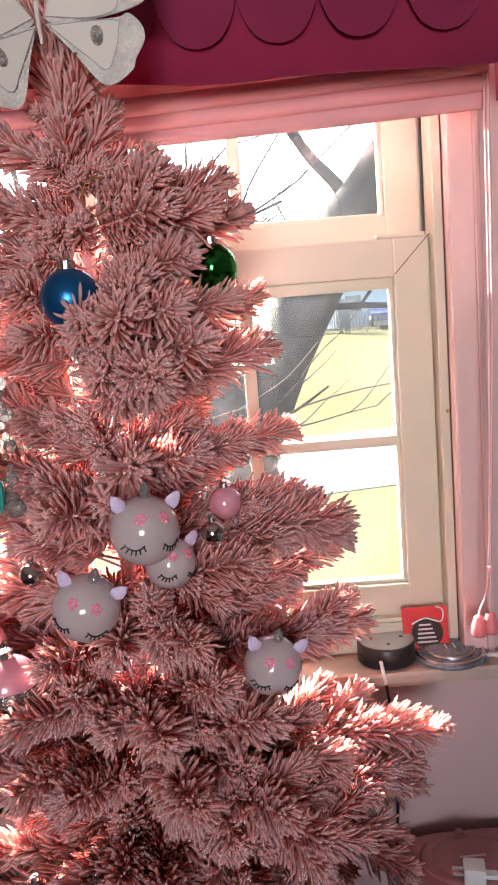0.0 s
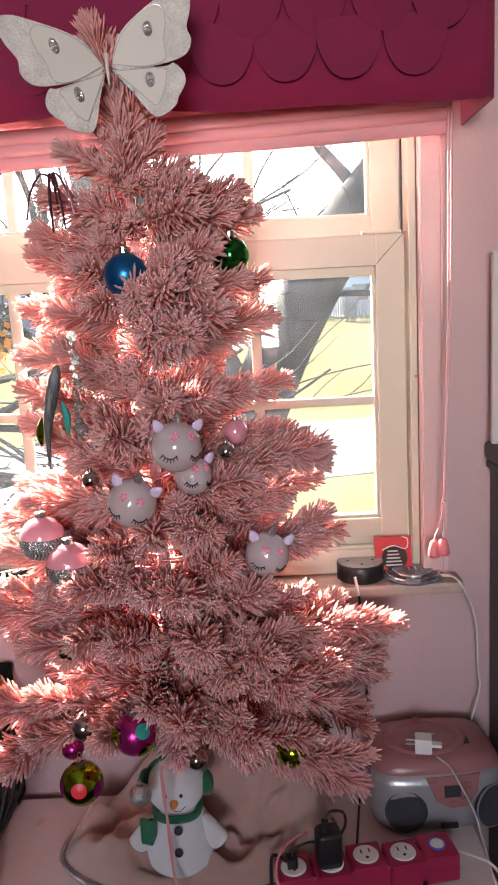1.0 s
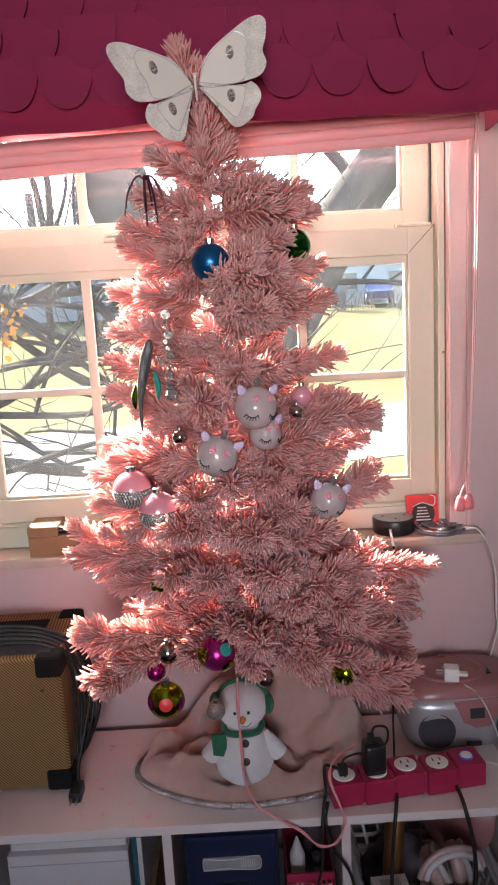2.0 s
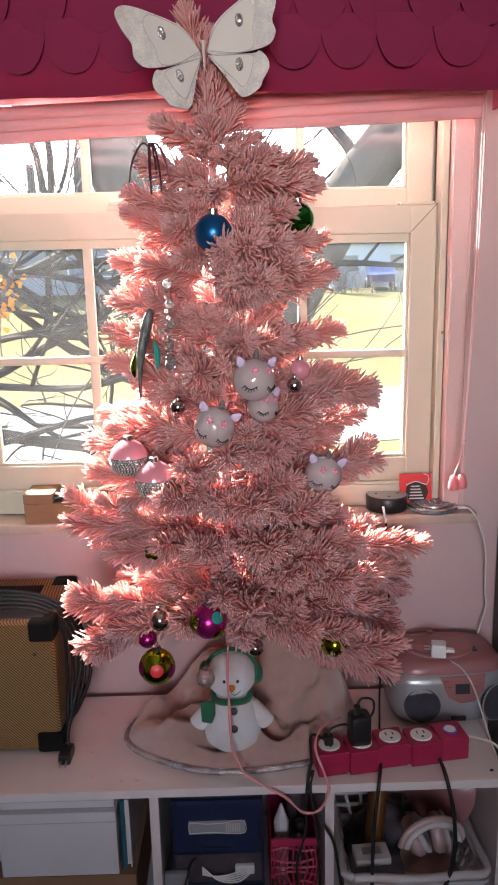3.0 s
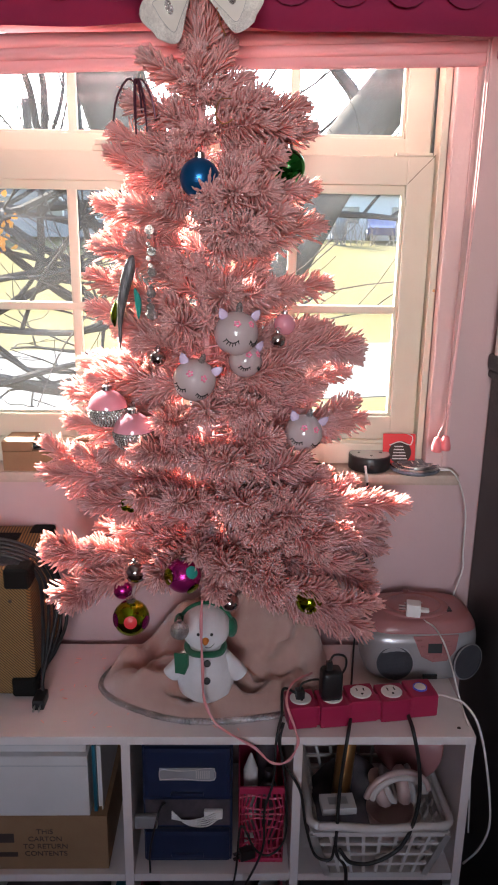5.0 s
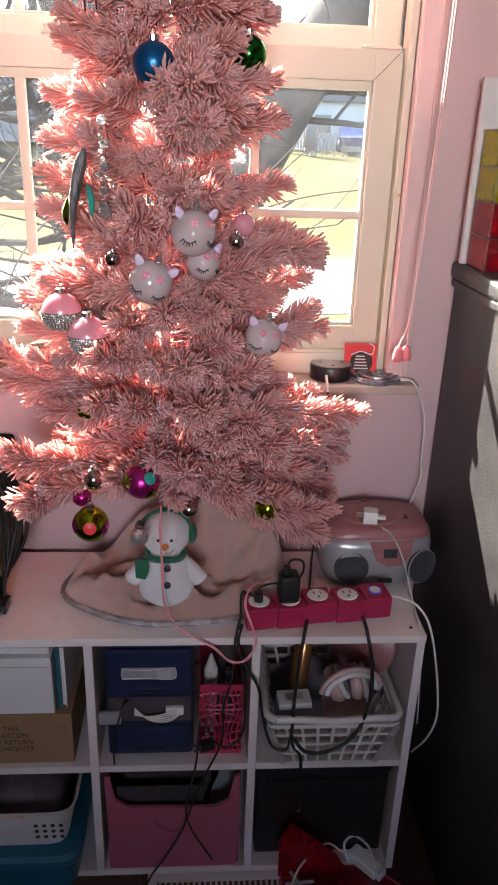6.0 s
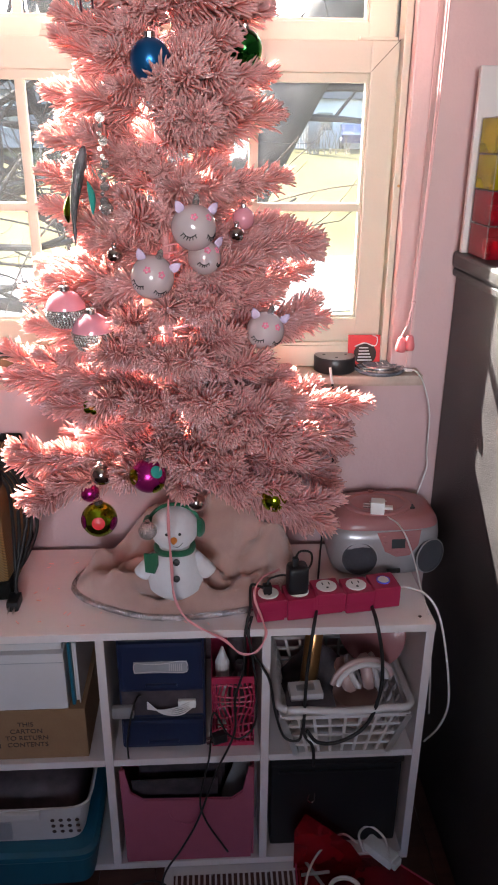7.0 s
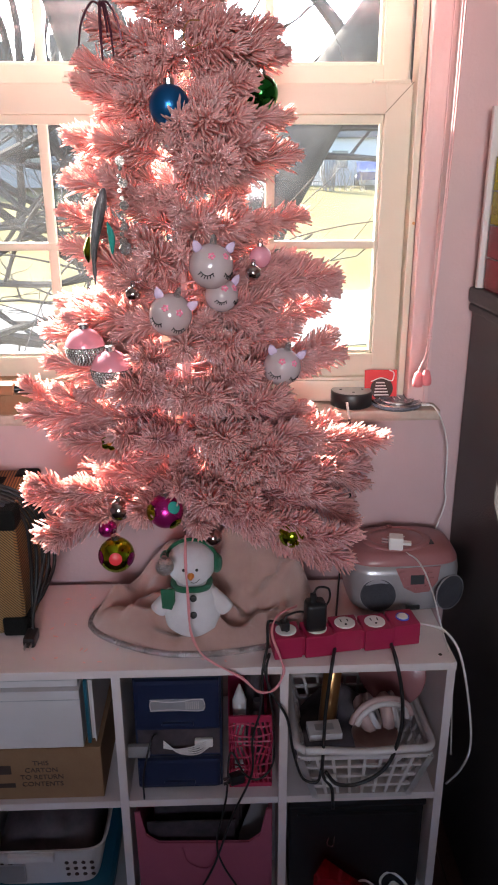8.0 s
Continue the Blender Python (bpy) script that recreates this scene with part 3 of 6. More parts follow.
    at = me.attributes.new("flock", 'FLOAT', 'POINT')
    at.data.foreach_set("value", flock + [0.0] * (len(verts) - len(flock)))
    me.polygons.foreach_set("material_index", [0] * nn + [1] * (len(faces) - nn))
    me.polygons.foreach_set("use_smooth", [True] * len(faces))
    return me


SIZES = (0.07, 0.11, 0.15, 0.20, 0.25, 0.30)
SPRAYS = {s: [spray_mesh(s, 100 * i + k) for k in range(3)] for i, s in enumerate(SIZES)}
tree = thing("christmas_tree", "slim pink flocked artificial tree standing on the shelf", "christmas tree", (AX, AY, H))
part("trunk", tube([(0, 0, 0.0), (0, 0, 0.4), (-0.004, -0.006, 0.8), (-0.008, -0.02, 1.13)], lambda t: 0.012 - 0.007 * t), M_TRUNK, tree)
for k in range(3):
    a = k * 2.094 + 0.5
    part("stand_leg", tube([(0, 0, 0.05), (0.03 * math.cos(a), 0.03 * math.sin(a), 0.025), (0.06 * math.cos(a), 0.06 * math.sin(a), 0.007)], 0.006), M_STEM, tree)


def branch(tip, rise, roll=None):
    """A branch from the trunk to a tip; rise: how far the tip stands above its root."""
    lean = (tip[2] - 0.7) / 1.1
    root = Vector((AX - 0.008 * lean, AY - 0.02 * lean, tip[2] - rise))
    d = Vector(tip) - root
    s = min(SIZES, key=lambda q: abs(q - d.length))
    me = SPRAYS[s][int(rng.integers(3))]
    q = d.to_track_quat('X', 'Z')
    k = d.length / s
    m = Matrix.Translation(root - Vector((AX, AY, H))) @ q.to_matrix().to_4x4() @ pose(0, 0, 0, float(rng.uniform(0, 360)) if roll is None else roll) @ Matrix.Diagonal((k, k, k, 1))
    part("branch", me, None, tree, m=m)


# tips of the branches that stand out
RIGHT = ((0.151, 0.6, 1.299), (0.14, 0.63, 1.221), (0.163, 0.62, 1.16), (0.126, 0.56, 1.151), (0.24, 0.7, 0.983), (0.234, 0.69, 0.917), (0.198, 0.62, 0.881),
         (0.183, 0.5, 0.862), (0.092, 0.62, 1.397), (0.083, 0.64, 1.499), (0.075, 0.6, 1.468), (0.047, 0.58, 1.633), (0.059, 0.62, 1.619), (0.128, 0.54, 1.082),
         (0.129, 0.49, 1.018), (0.095, 0.62, 1.326), (0.083, 0.6, 1.193), (0.17, 0.62, 0.991), (0.148, 0.58, 0.924), (-0.019, 0.66, 1.677))
LEFT = ((-0.160, 0.59, 1.690), (-0.180, 0.57, 1.640), (-0.21, 0.6, 1.597), (-0.217, 0.61, 1.56), (-0.231, 0.64, 1.5), (-0.229, 0.66, 1.467), (-0.233, 0.58, 1.434),
        (-0.263, 0.63, 1.376), (-0.253, 0.66, 1.334), (-0.214, 0.58, 1.311), (-0.278, 0.66, 1.25), (-0.294, 0.66, 1.191), (-0.294, 0.6, 1.143), (-0.335, 0.58, 1.08),
        (-0.266, 0.56, 1.038), (-0.27, 0.66, 0.937), (-0.224, 0.6, 0.941), (-0.347, 0.6, 0.905), (-0.321, 0.54, 0.857), (-0.251, 0.6, 1.234), (-0.179, 0.56, 1.495))
FRONT = ((-0.030, 0.455, 1.494), (0.007, 0.475, 1.522), (-0.006, 0.470, 1.467), (-0.068, 0.5, 1.474), (-0.139, 0.53, 1.506), (-0.107, 0.56, 1.598), (-0.078, 0.56, 1.644),
         (-0.001, 0.53, 1.614), (-0.032, 0.5, 1.367), (-0.073, 0.52, 1.394), (-0.115, 0.5, 1.321), (0.003, 0.54, 1.36), (-0.039, 0.43, 1.142), (-0.031, 0.42, 1.09),
         (0.071, 0.43, 1.038), (-0.026, 0.42, 0.986), (-0.159, 0.44, 0.923), (-0.077, 0.44, 0.92), (-0.165, 0.46, 1.137), (-0.123, 0.45, 1.056), (-0.006, 0.46, 1.224),
         (-0.151, 0.5, 1.184), (0.02, 0.46, 1.142), (-0.09, 0.45, 1.001), (-0.186, 0.48, 1.072), (0.04, 0.44, 0.95), (0.047, 0.52, 1.251), (-0.124, 0.56, 1.571),
         (-0.048, 0.51, 1.435), (0.073, 0.47, 1.095))
for tip in FRONT:
    r = math.hypot(tip[0] - AX, tip[1] - AY)
    branch(tip, -0.1 * r if tip[2] < 0.93 else r * (0.1 + 0.6 * max(0.0, 1.4 - tip[2])))
for tip in RIGHT + LEFT:
    r = math.hypot(tip[0] - AX, tip[1] - AY)
    branch(tip, r * (0.4 if tip[2] > 1.55 else 0.3 if tip[2] > 1.3 else 0.16 if tip[2] > 1.0 else 0.05 if tip[2] > 0.89 else -0.15))
# shorter ones between and behind them, in whorls up the trunk
for i, z in enumerate(np.linspace(0.93, 1.64, 13)):
    f = i / 12
    n = 7 if i < 9 else 4
    for k in range(n):
        a = 2 * math.pi * (k + 0.37 * i) / n + float(rng.uniform(-0.2, 0.2))
        r = (0.225 - 0.135 * f) * float(rng.uniform(0.55, 0.85)) * (1.15 if math.sin(a) > 0.3 else 0.8)
        if math.sin(a) < -0.3 and (z < 1.03 or 1.12 < z < 1.22 or k % 2):
            continue
        branch((AX + r * math.cos(a), AY + min(0.15, r * math.sin(a)), z + float(rng.uniform(-0.012, 0.012))), r * (0.1 + 0.5 * f))
# short ones that close the front of the trunk
for i in range(13):
    z = 0.99 + 0.72 * i / 12
    a = -math.pi / 2 + 0.75 * math.sin(i * 2.4)
    r = 0.085 - 0.02 * i / 12
    if not 1.15 < z < 1.20:
        branch((AX + r * math.cos(a), AY + r * math.sin(a), z), r * (0.15 + 0.6 * max(0.0, 1.4 - z)))
# more tufts round the big one by the blue bauble
for tip in ((-0.060, 0.480, 1.506), (-0.041, 0.480, 1.535), (0.018, 0.480, 1.490), (-0.025, 0.465, 1.468), (0.030, 0.535, 1.600), (0.022, 0.525, 1.556), (0.000, 0.540, 1.640), (0.045, 0.560, 1.520), (-0.150, 0.535, 1.540), (-0.078, 0.550, 1.598), (-0.062, 0.565, 1.655), (-0.105, 0.565, 1.665), (-0.085, 0.500, 1.195), (-0.070, 0.530, 1.330)):
    branch(tip, 0.02)
# the slim top
for k in range(3):
    a = k * 2.094 + 2.6
    branch((AX - 0.008 + 0.040 * math.cos(a), AY - 0.02 + 0.03 * math.sin(a), 1.685 + 0.014 * k), 0.06)
for k in range(2):
    branch((AX - 0.014 + 0.03 * k, AY - 0.03, 1.765 + 0.012 * k), 0.085)
branch((AX - 0.028, AY - 0.03, 1.838), 0.11)
branch((AX - 0.018, AY - 0.032, 1.812), 0.09)

# ---- butterfly ----
fly = thing("butterfly_topper", "white gauze butterfly with sequined lace wing edges", "butterfly ornament", (-0.096, 0.545, 1.784), 0)
fly.matrix_basis = pose(-0.095, 0.545, 1.782)


def wing(side, upper, m):
    if upper:
        outer = [(0.003, 0.0), (0.012, 0.028), (0.028, 0.047), (0.057, 0.067), (0.083, 0.082), (0.100, 0.085), (0.108, 0.077), (0.106, 0.057), (0.100, 0.038), (0.104, 0.022), (0.095, 0.007), (0.074, 0.0), (0.044, -0.004), (0.012, -0.004)]
        inner = [(0.004, 0.002), (0.014, 0.026), (0.030, 0.045), (0.058, 0.064), (0.072, 0.061), (0.0745, 0.045), (0.070, 0.025), (0.069, 0.003), (0.044, -0.003)]
    else:
        outer = [(0.003, -0.004), (0.066, -0.005), (0.079, -0.002), (0.090, -0.013), (0.091, -0.026), (0.081, -0.041), (0.076, -0.051), (0.057, -0.062), (0.044, -0.058), (0.0245, -0.031)]
        inner = [(0.006, -0.006), (0.064, -0.007), (0.068, -0.017), (0.062, -0.036), (0.052, -0.049), (0.037, -0.036)]
    s = side
    smo = [p[:2] for p in smooth_path([(x, z, 0) for x, z in outer + outer[:1]], 5)[:-1]]
    smi = [p[:2] for p in smooth_path([(x, z, 0) for x, z in inner + inner[:1]], 5)[:-1]]
    w = part("upper_wing" if upper else "lower_wing", prism([(s * x, z) for x, z in smo], -0.001, 0.001), M_WINGLACE, fly, "wing edge of silver sequined lace", m=m)
    part("gauze_panel", prism([(s * x, z) for x, z in smi], 0.0011, 0.0022), M_WING, w, "plain white gauze")
    part("wire_edge", tube([(s * x, z, 0.0024) for x, z in inner + inner[:1]], 0.0004, 5), M_RGREY, w)
    cx, cz = (0.052, 0.039) if upper else (0.048, -0.019)
    g = lathe([(0, 0.002), (0.008, 0.002), (0.006, 0.004), (0, 0.0045)], 14)
    part("gem", g, M_GLIT, w, "dark grey sequin eye spot", m=pose(s * cx, cz, 0.0005) @ Matrix.Diagonal((0.75, 1.15, 1, 1)))


for s, yaw, roll in ((1, 4, 3), (-1, 28, 22)):
    for up in (True, False):
        wing(s, up, pose(s * 0.002, 0, 0, 0, 0, yaw) @ pose(0, 0, 0, 90) @ pose(0, 0, 0, 0, 0, roll))
part("body", tube([(0.0, -0.003, 0.014), (0, -0.005, 0.0), (0.001, -0.003, -0.022)], lambda t: 0.0028 - 0.0015 * t), M_WING, fly)
part("clip_wire", tube([(0.03, 0.0, -0.03), (0.035, 0.02, -0.045), (0.042, 0.04, -0.055)], 0.001), M_BRASS, fly)

# ---- ornaments ----


def hang(e, r, z=None):
    z = r if z is None else z
    k = min(1.0, r / 0.028)
    cap = part("cap", lathe([(0, z - 0.001), (0.0075 * k, z - 0.001), (0.0075 * k, z + 0.006 * k), (0.005 * k, z + 0.007 * k), (0, z + 0.007 * k)], 14), M_STEEL, e, "silver crimped cap")
    part("hook", tube([(0, 0, z + 0.006 * k), (0.003, 0, z + 0.011 * k), (0, 0, z + 0.017 * k), (-0.003, 0, z + 0.011 * k), (0, 0, z + 0.006 * k)], 0.0006, 5), M_STEEL, e)
    return cap


def bauble(label, at, r, material, kind="bauble", squash=1.0):
    e = thing("bauble", label, kind, at, group="tree ornaments")
    part("globe", ball(r, 32, squash), material, e, smooth=True)
    hang(e, r * squash)
    return e


def dot(parent, r, az, el, size, material):
    """A painted disc that lies on the globe."""
    m = pose(0, 0, 0, 0, 0, az) @ pose(0, 0, 0, -el) @ pose(0, 0, 0, 90)
    cap = lathe([(0, r * 1.004 + 0.0004)] + [(r * 1.006 * math.sin(t), r * 1.006 * math.cos(t)) for t in np.linspace(0.05, size / r, 5)], 18, cap=False)
    part("painted_dot", cap, material, parent, m=m)


bauble("shiny deep blue satin bauble", (-0.088, 0.514, 1.529), 0.028, M_BLUE)
bauble("mirror green glass bauble", (0.042, 0.590, 1.552), 0.026, M_GREEN)
for at, r in (((-0.236, 0.548, 1.185), 0.031), ((-0.191, 0.508, 1.158), 0.031)):
    e = bauble("pink glass bauble with a silver glitter band", at, r, M_PEARL)
    part("glitter_band", lathe([(r * 1.006 * math.cos(a), r * 1.006 * math.sin(a)) for a in np.linspace(-0.95, 0.12, 9)], 32, cap=False), M_GLIT, e, "silver glitter band", True)
    beads = bmesh.new()
    for j in range(8):
        el = -0.85 + j * 0.125
        n = int(40 * math.cos(el))
        for i in range(n):
            a = 2 * math.pi * (i + 0.5 * (j % 2)) / n
            join(beads, ball(0.0017, 6), pose(r * math.cos(el) * math.cos(a), r * math.cos(el) * math.sin(a), r * math.sin(el)))
    tagged(part("glitter_beads", beads, M_STEEL, e, "tiny silver beads"), kind="stuff")
e = bauble("lime mirror bauble with painted dots", (-0.203, 0.505, 0.841), 0.030, M_LIME)
dot(e, 0.0302, 5, 12, 0.011, M_REDDOT)
dot(e, 0.0302, -60, 5, 0.012, M_PURP)
dot(e, 0.0302, 65, -5, 0.012, M_PURP)
e = bauble("purple bauble with green and teal dots", (-0.112, 0.447, 0.947), 0.0275, M_PURP)
dot(e, 0.030, -55, 10, 0.013, M_LIME)
dot(e, 0.030, 35, 30, 0.010, M_DOTS)
dot(e, 0.030, 40, -30, 0.011, M_LIME)
bauble("lime mirror bauble under a low branch", (0.093, 0.525, 0.862), 0.0225, M_LIME)
bauble("small rose silver glitter bauble", (-0.124, 0.510, 0.814), 0.016, M_GLIT)
bauble("small silver pink bauble", (-0.195, 0.515, 0.919), 0.0185, M_SILVER)
bauble("small shiny purple glass bauble", (-0.221, 0.54, 0.873), 0.016, M_PURP)
bauble("small silver mirror bauble", (-0.149, 0.49, 1.276), 0.0115, M_SILVER)
bauble("small silver mirror bauble", (0.026, 0.475, 1.307), 0.0115, M_SILVER)
bauble("small silver mirror bauble", (-0.040, 0.50, 0.872), 0.015, M_SILVER)
bauble("rosy clear glass bauble", (0.038, 0.515, 1.325), 0.016, M_PEARL)


def unicorn(at, r, rz, tip, nod=6):
    e = thing("unicorn_bauble", "white glass unicorn bauble with closed lashes, ears and flowers", "bauble", at, rz, "tree ornaments")
    e.matrix_basis = pose(*at, nod, tip, rz)

    def on(az, el, k):
        return pose(0, 0, 0, 0, 0, az) @ pose(0, 0, 0, -el) @ Vector((0, -r * k, 0))
    part("globe", ball(r, 32), M_UNI, e, smooth=True)
    for s in (-1, 1):
        ear = lathe([(0, 0), (0.006, 0.0), (0.0072, 0.005), (0.0045, 0.012), (0, 0.017)], 12)
        part("ear", ear, M_LILAC, e, "lilac felt ear", True, pose(s * r * 0.70, -r * 0.1, r * 0.70, 0, s * 34) @ Matrix.Diagonal((1, 0.45, 1, 1)))
        for k in range(6):
            q = (k - 2.5) * 6.0
            el = -6 - 9 * (1 - (q / 17) ** 2)
            p0, p1 = on(s * 33 + q, el, 1.004), on(s * 33 + q * 1.45 + s * 3, el - 10 + abs(q) * 0.15, 1.02)
            part("eyelash", tube([p0, (p0 + p1) / 2 * 1.004, p1], 0.0007, 5, 3), M_BLACK, e)
        part("eyelid", tube([on(s * 33 + q, -6 - 9 * (1 - (q / 17) ** 2), 1.006) for q in (-17, -9, 0, 9, 17)], 0.0008, 5, 3), M_BLACK, e)
        fl = bmesh.new()
        for k in range(5):
            join(fl, lathe([(0, -0.0005), (0.0022, 0.0), (0.0016, 0.0010), (0, 0.0012)], 8), pose(0.0035 * math.cos(k * 1.257), 0.0035 * math.sin(k * 1.257), 0))
        part("flower", fl, M_PINKPAINT, e, "pink painted flower", m=pose(0, 0, 0, 0, 0, s * 25) @ pose(0, 0, 0, -36) @ pose(0, -r * 0.99, 0, 90))
    part("horn", lathe([(0.005, r * 0.93), (0.0045, r * 1.2), (0.003, r * 1.35), (0, r * 1.45)], 14), M_CRYST, e, "clear spiral horn")
    return e


unicorn((-0.034, 0.462, 1.318), 0.0315, 24, 4)
unicorn((-0.094, 0.462, 1.250), 0.031, 2, 20, 16)
unicorn((0.071, 0.500, 1.162), 0.029, 12, 12, 12)
unicorn((-0.020, 0.512, 1.270), 0.025, 34, 4)

star = thing("felt_flower", "small yellow felt flower on a branch", "ornament", (-0.197, 0.480, 1.049), group="tree ornaments")
for k in range(5):
    part("petal", lathe([(0, 0), (0.006, 0.001), (0.004, 0.003), (0, 0.0035)], 10), M_LIME, star, m=pose(0.008 * math.cos(k * 1.257), 0, 0.007 * math.sin(k * 1.257), 90))
part("centre", ball(0.004, 10), M_ORANGE, star, m=pose(0, -0.002, 0))
bird = thing("feather_ornament", "long dark green feather tail ornament hanging", "ornament", (-0.199, 0.525, 1.360), group="tree ornaments")
part("tail", tube([(0.012, 0, 0.062), (0.003, 0, 0.03), (-0.008, 0, -0.02), (-0.010, 0, -0.075)], lambda t: 0.002 + 0.0068 * math.sin(math.pi * min(1, t * 1.15) ** 0.7) if t < 0.86 else 0.003 * (1.05 - t) * 6), M_FEATHER, bird, smooth=True)
part("yellow_feather", tube([(-0.014, -0.003, -0.005), (-0.018, -0.004, -0.025), (-0.017, -0.003, -0.042)], lambda t: 0.001 + 0.004 * math.sin(math.pi * t)), M_LIME, bird)
part("teal_feather", tube([(0.014, -0.003, 0.015), (0.019, -0.004, -0.005), (0.019, -0.003, -0.03)], lambda t: 0.001 + 0.004 * math.sin(math.pi * t)), M_DOTS, bird)
drop = thing("bead_drop", "clear crystal bead drop hanging", "ornament", (-0.158, 0.495, 1.428), group="tree ornaments")
rnd = random.Random(9)
for k in range(13):
    part("bead", ball(0.0035 + 0.0035 * (k % 3 == 0) + (0.003 if k > 10 else 0), 8), M_CRYST, drop, m=pose(rnd.uniform(-0.003, 0.003), 0, 0.03 - k * 0.0098))
tinsel = thing("tinsel_strands", "drooping dark plum tinsel strands on a high branch", "ornament", (-0.178, 0.545, 1.655), group="tree ornaments")
rnd = random.Random(17)
for k in range(7):
    dx, dz = rnd.uniform(-0.034, 0.03), rnd.uniform(0.035, 0.075)
    part("strand", tube([(0, 0, 0), (0.35 * dx, -0.006, 0.004), (0.8 * dx, -0.009, -0.4 * dz), (dx, -0.008, -dz)], lambda t: 0.0010 + 0.0022 * t * (1.1 - t), 5, 4), M_TINSEL, tinsel)
wirehook = thing("wire_hook", "thin bent wire ornament hook", "hook", (-0.053, 0.50, 1.611), group="tree ornaments")
part("wire", tube([(0.01, 0, 0.02), (-0.006, 0, 0.018), (-0.012, 0, 0.0), (-0.002, 0, -0.012), (0.012, 0, -0.006)], 0.0009), M_BRASS, wirehook)

# ---- skirt and snowman ----
skirt = thing("tree_skirt", "tan plush tree skirt with silver glitter trim", "tree skirt", (-0.062, 0.672, H))


def skirt_edge(a):
    return (0.222 * math.cos(a) + 0.006 * math.sin(5 * a), (0.132 + 0.003 * math.cos(3 * a)) * math.sin(a))


def skirt_top(u, v):
    a = u * 2 * math.pi
    ex, ey = skirt_edge(a)
    k = 1 - v
    z = 0.006 + 0.026 * min(1, v * 9) ** 0.6 + 0.022 * math.exp(-((v - 0.2) / 0.11) ** 2) * (0.7 + 0.3 * math.sin(a * 7)) + 0.070 * max(0, v - 0.25) * (0.6 + 0.6 * math.sin(a * 2 + 0.6)) + 0.012 * math.sin(a * 5 + v * 9) * v * (1 - v) * 3 + 0.50 * max(0, math.sin(a + 0.55)) * v * (1 - v) + 0.010 * math.sin(a * 9 + 8 * v) * min(1, 4 * v) * (1 - v)
    lump = noise.noise(Vector((ex * k * 22, ey * k * 22, 1.7))) * 0.034 * min(1, 3 * v) + noise.noise(Vector((ex * k * 55, ey * k * 55, 4.1))) * 0.011 * min(1, 4 * v)
    return (ex * k, ey * k, max(0.005, z + lump))


part("plush", sheet(skirt_top, 110, 26), M_SKIRT, skirt, smooth=True)
trim = [(skirt_edge(i / 40 * 2 * math.pi)[0] * 1.005, skirt_edge(i / 40 * 2 * math.pi)[1] * 1.01, 0.0065) for i in range(41)]
tb = tube(trim, 0.0062, 7, 14)
rnd = random.Random(5)
for v in tb.verts:
    v.co += Vector((rnd.uniform(-1, 1), rnd.uniform(-1, 1), rnd.uniform(-0.6, 1))) * 0.0010
part("glitter_trim", tb, M_GLIT, skirt, "silver glitter trim")

snow = thing("snowman_plush", "white plush snowman with green scarf and earmuffs", "plush toy", (-0.083, 0.586, H + 0.034))
snow.matrix_basis = pose(-0.083, 0.586, H + 0.034) @ Matrix.Diagonal((0.92, 0.92, 0.92, 1))
part("body", lathe([(0, 0), (0.036, 0.0), (0.054, 0.018), (0.058, 0.045), (0.050, 0.080), (0.034, 0.108), (0.024, 0.118), (0, 0.12)], 32), M_PLUSH, snow, smooth=True)
part("head", ball(0.048, 32, 0.92), M_PLUSH, snow, smooth=True, m=pose(0.0, -0.003, 0.150))
for s in (-1, 1):
    part("arm", tube([(s * 0.036, -0.004, 0.086), (s * 0.052, -0.012, 0.070), (s * 0.066, -0.018, 0.056), (s * 0.072, -0.020, 0.049)], lambda t: (0.011 + 0.006 * math.sin(math.pi * (0.15 + 0.6 * t))) * (1.0 if t < 0.72 else math.sqrt(max(0.02, 1 - ((t - 0.72) / 0.28) ** 2))), 14), M_PLUSH, snow, smooth=True)
    part("earmuff", ball(0.019, 18), M_GREENFELT, snow, "green felt earmuff", True, pose(s * 0.050, -0.002, 0.152 - s * 0.004) @ Matrix.Diagonal((0.62, 1, 1.05, 1)))
    part("eye", ball(0.0032, 10), M_BLACK, snow, m=pose(s * 0.0125, -0.048, 0.158))
part("headband", tube([(0.051 * math.cos(a), 0, 0.150 + 0.049 * math.sin(a)) for a in np.linspace(0, math.pi, 9)], 0.0038), M_GREENFELT, snow, "green felt headband", True)
part("nose", lathe([(0.008, 0), (0.0062, 0.007), (0.003, 0.015), (0, 0.017)], 14), M_ORANGE, snow, "orange felt nose", True, pose(0.001, -0.046, 0.147, 95))
part("mouth", tube([(0.0, -0.0475, 0.131), (0.009, -0.0475, 0.130), (0.018, -0.0445, 0.137)], 0.0007, 5), M_BLACK, snow)
part("scarf", tube([(0.036 * math.cos(a), -0.002 + 0.036 * math.sin(a), 0.107 + 0.002 * math.sin(3 * a)) for a in np.linspace(0, 2 * math.pi, 13)], 0.0065), M_GREENFELT, snow, "green felt scarf", True)
part("scarf_tail", prism([(-0.014, -0.022), (0.004, -0.026), (0.013, -0.010), (0.016, 0.016), (0.004, 0.013), (-0.012, 0.018)], 0, 0.008, 0.003), M_GREENFELT, snow, "green scarf end", m=pose(-0.044, -0.033, 0.092, 74, -16, -24) @ Matrix.Diagonal((1.1, 0.95, 0.9, 1)))
for z, y in ((0.094, -0.046), (0.064, -0.0575)):
    part("button", lathe([(0, 0), (0.0072, 0), (0.0065, 0.0025), (0, 0.003)], 14), M_BLACK, snow, m=pose(0.004, y + 0.001, z, 90 - 12))

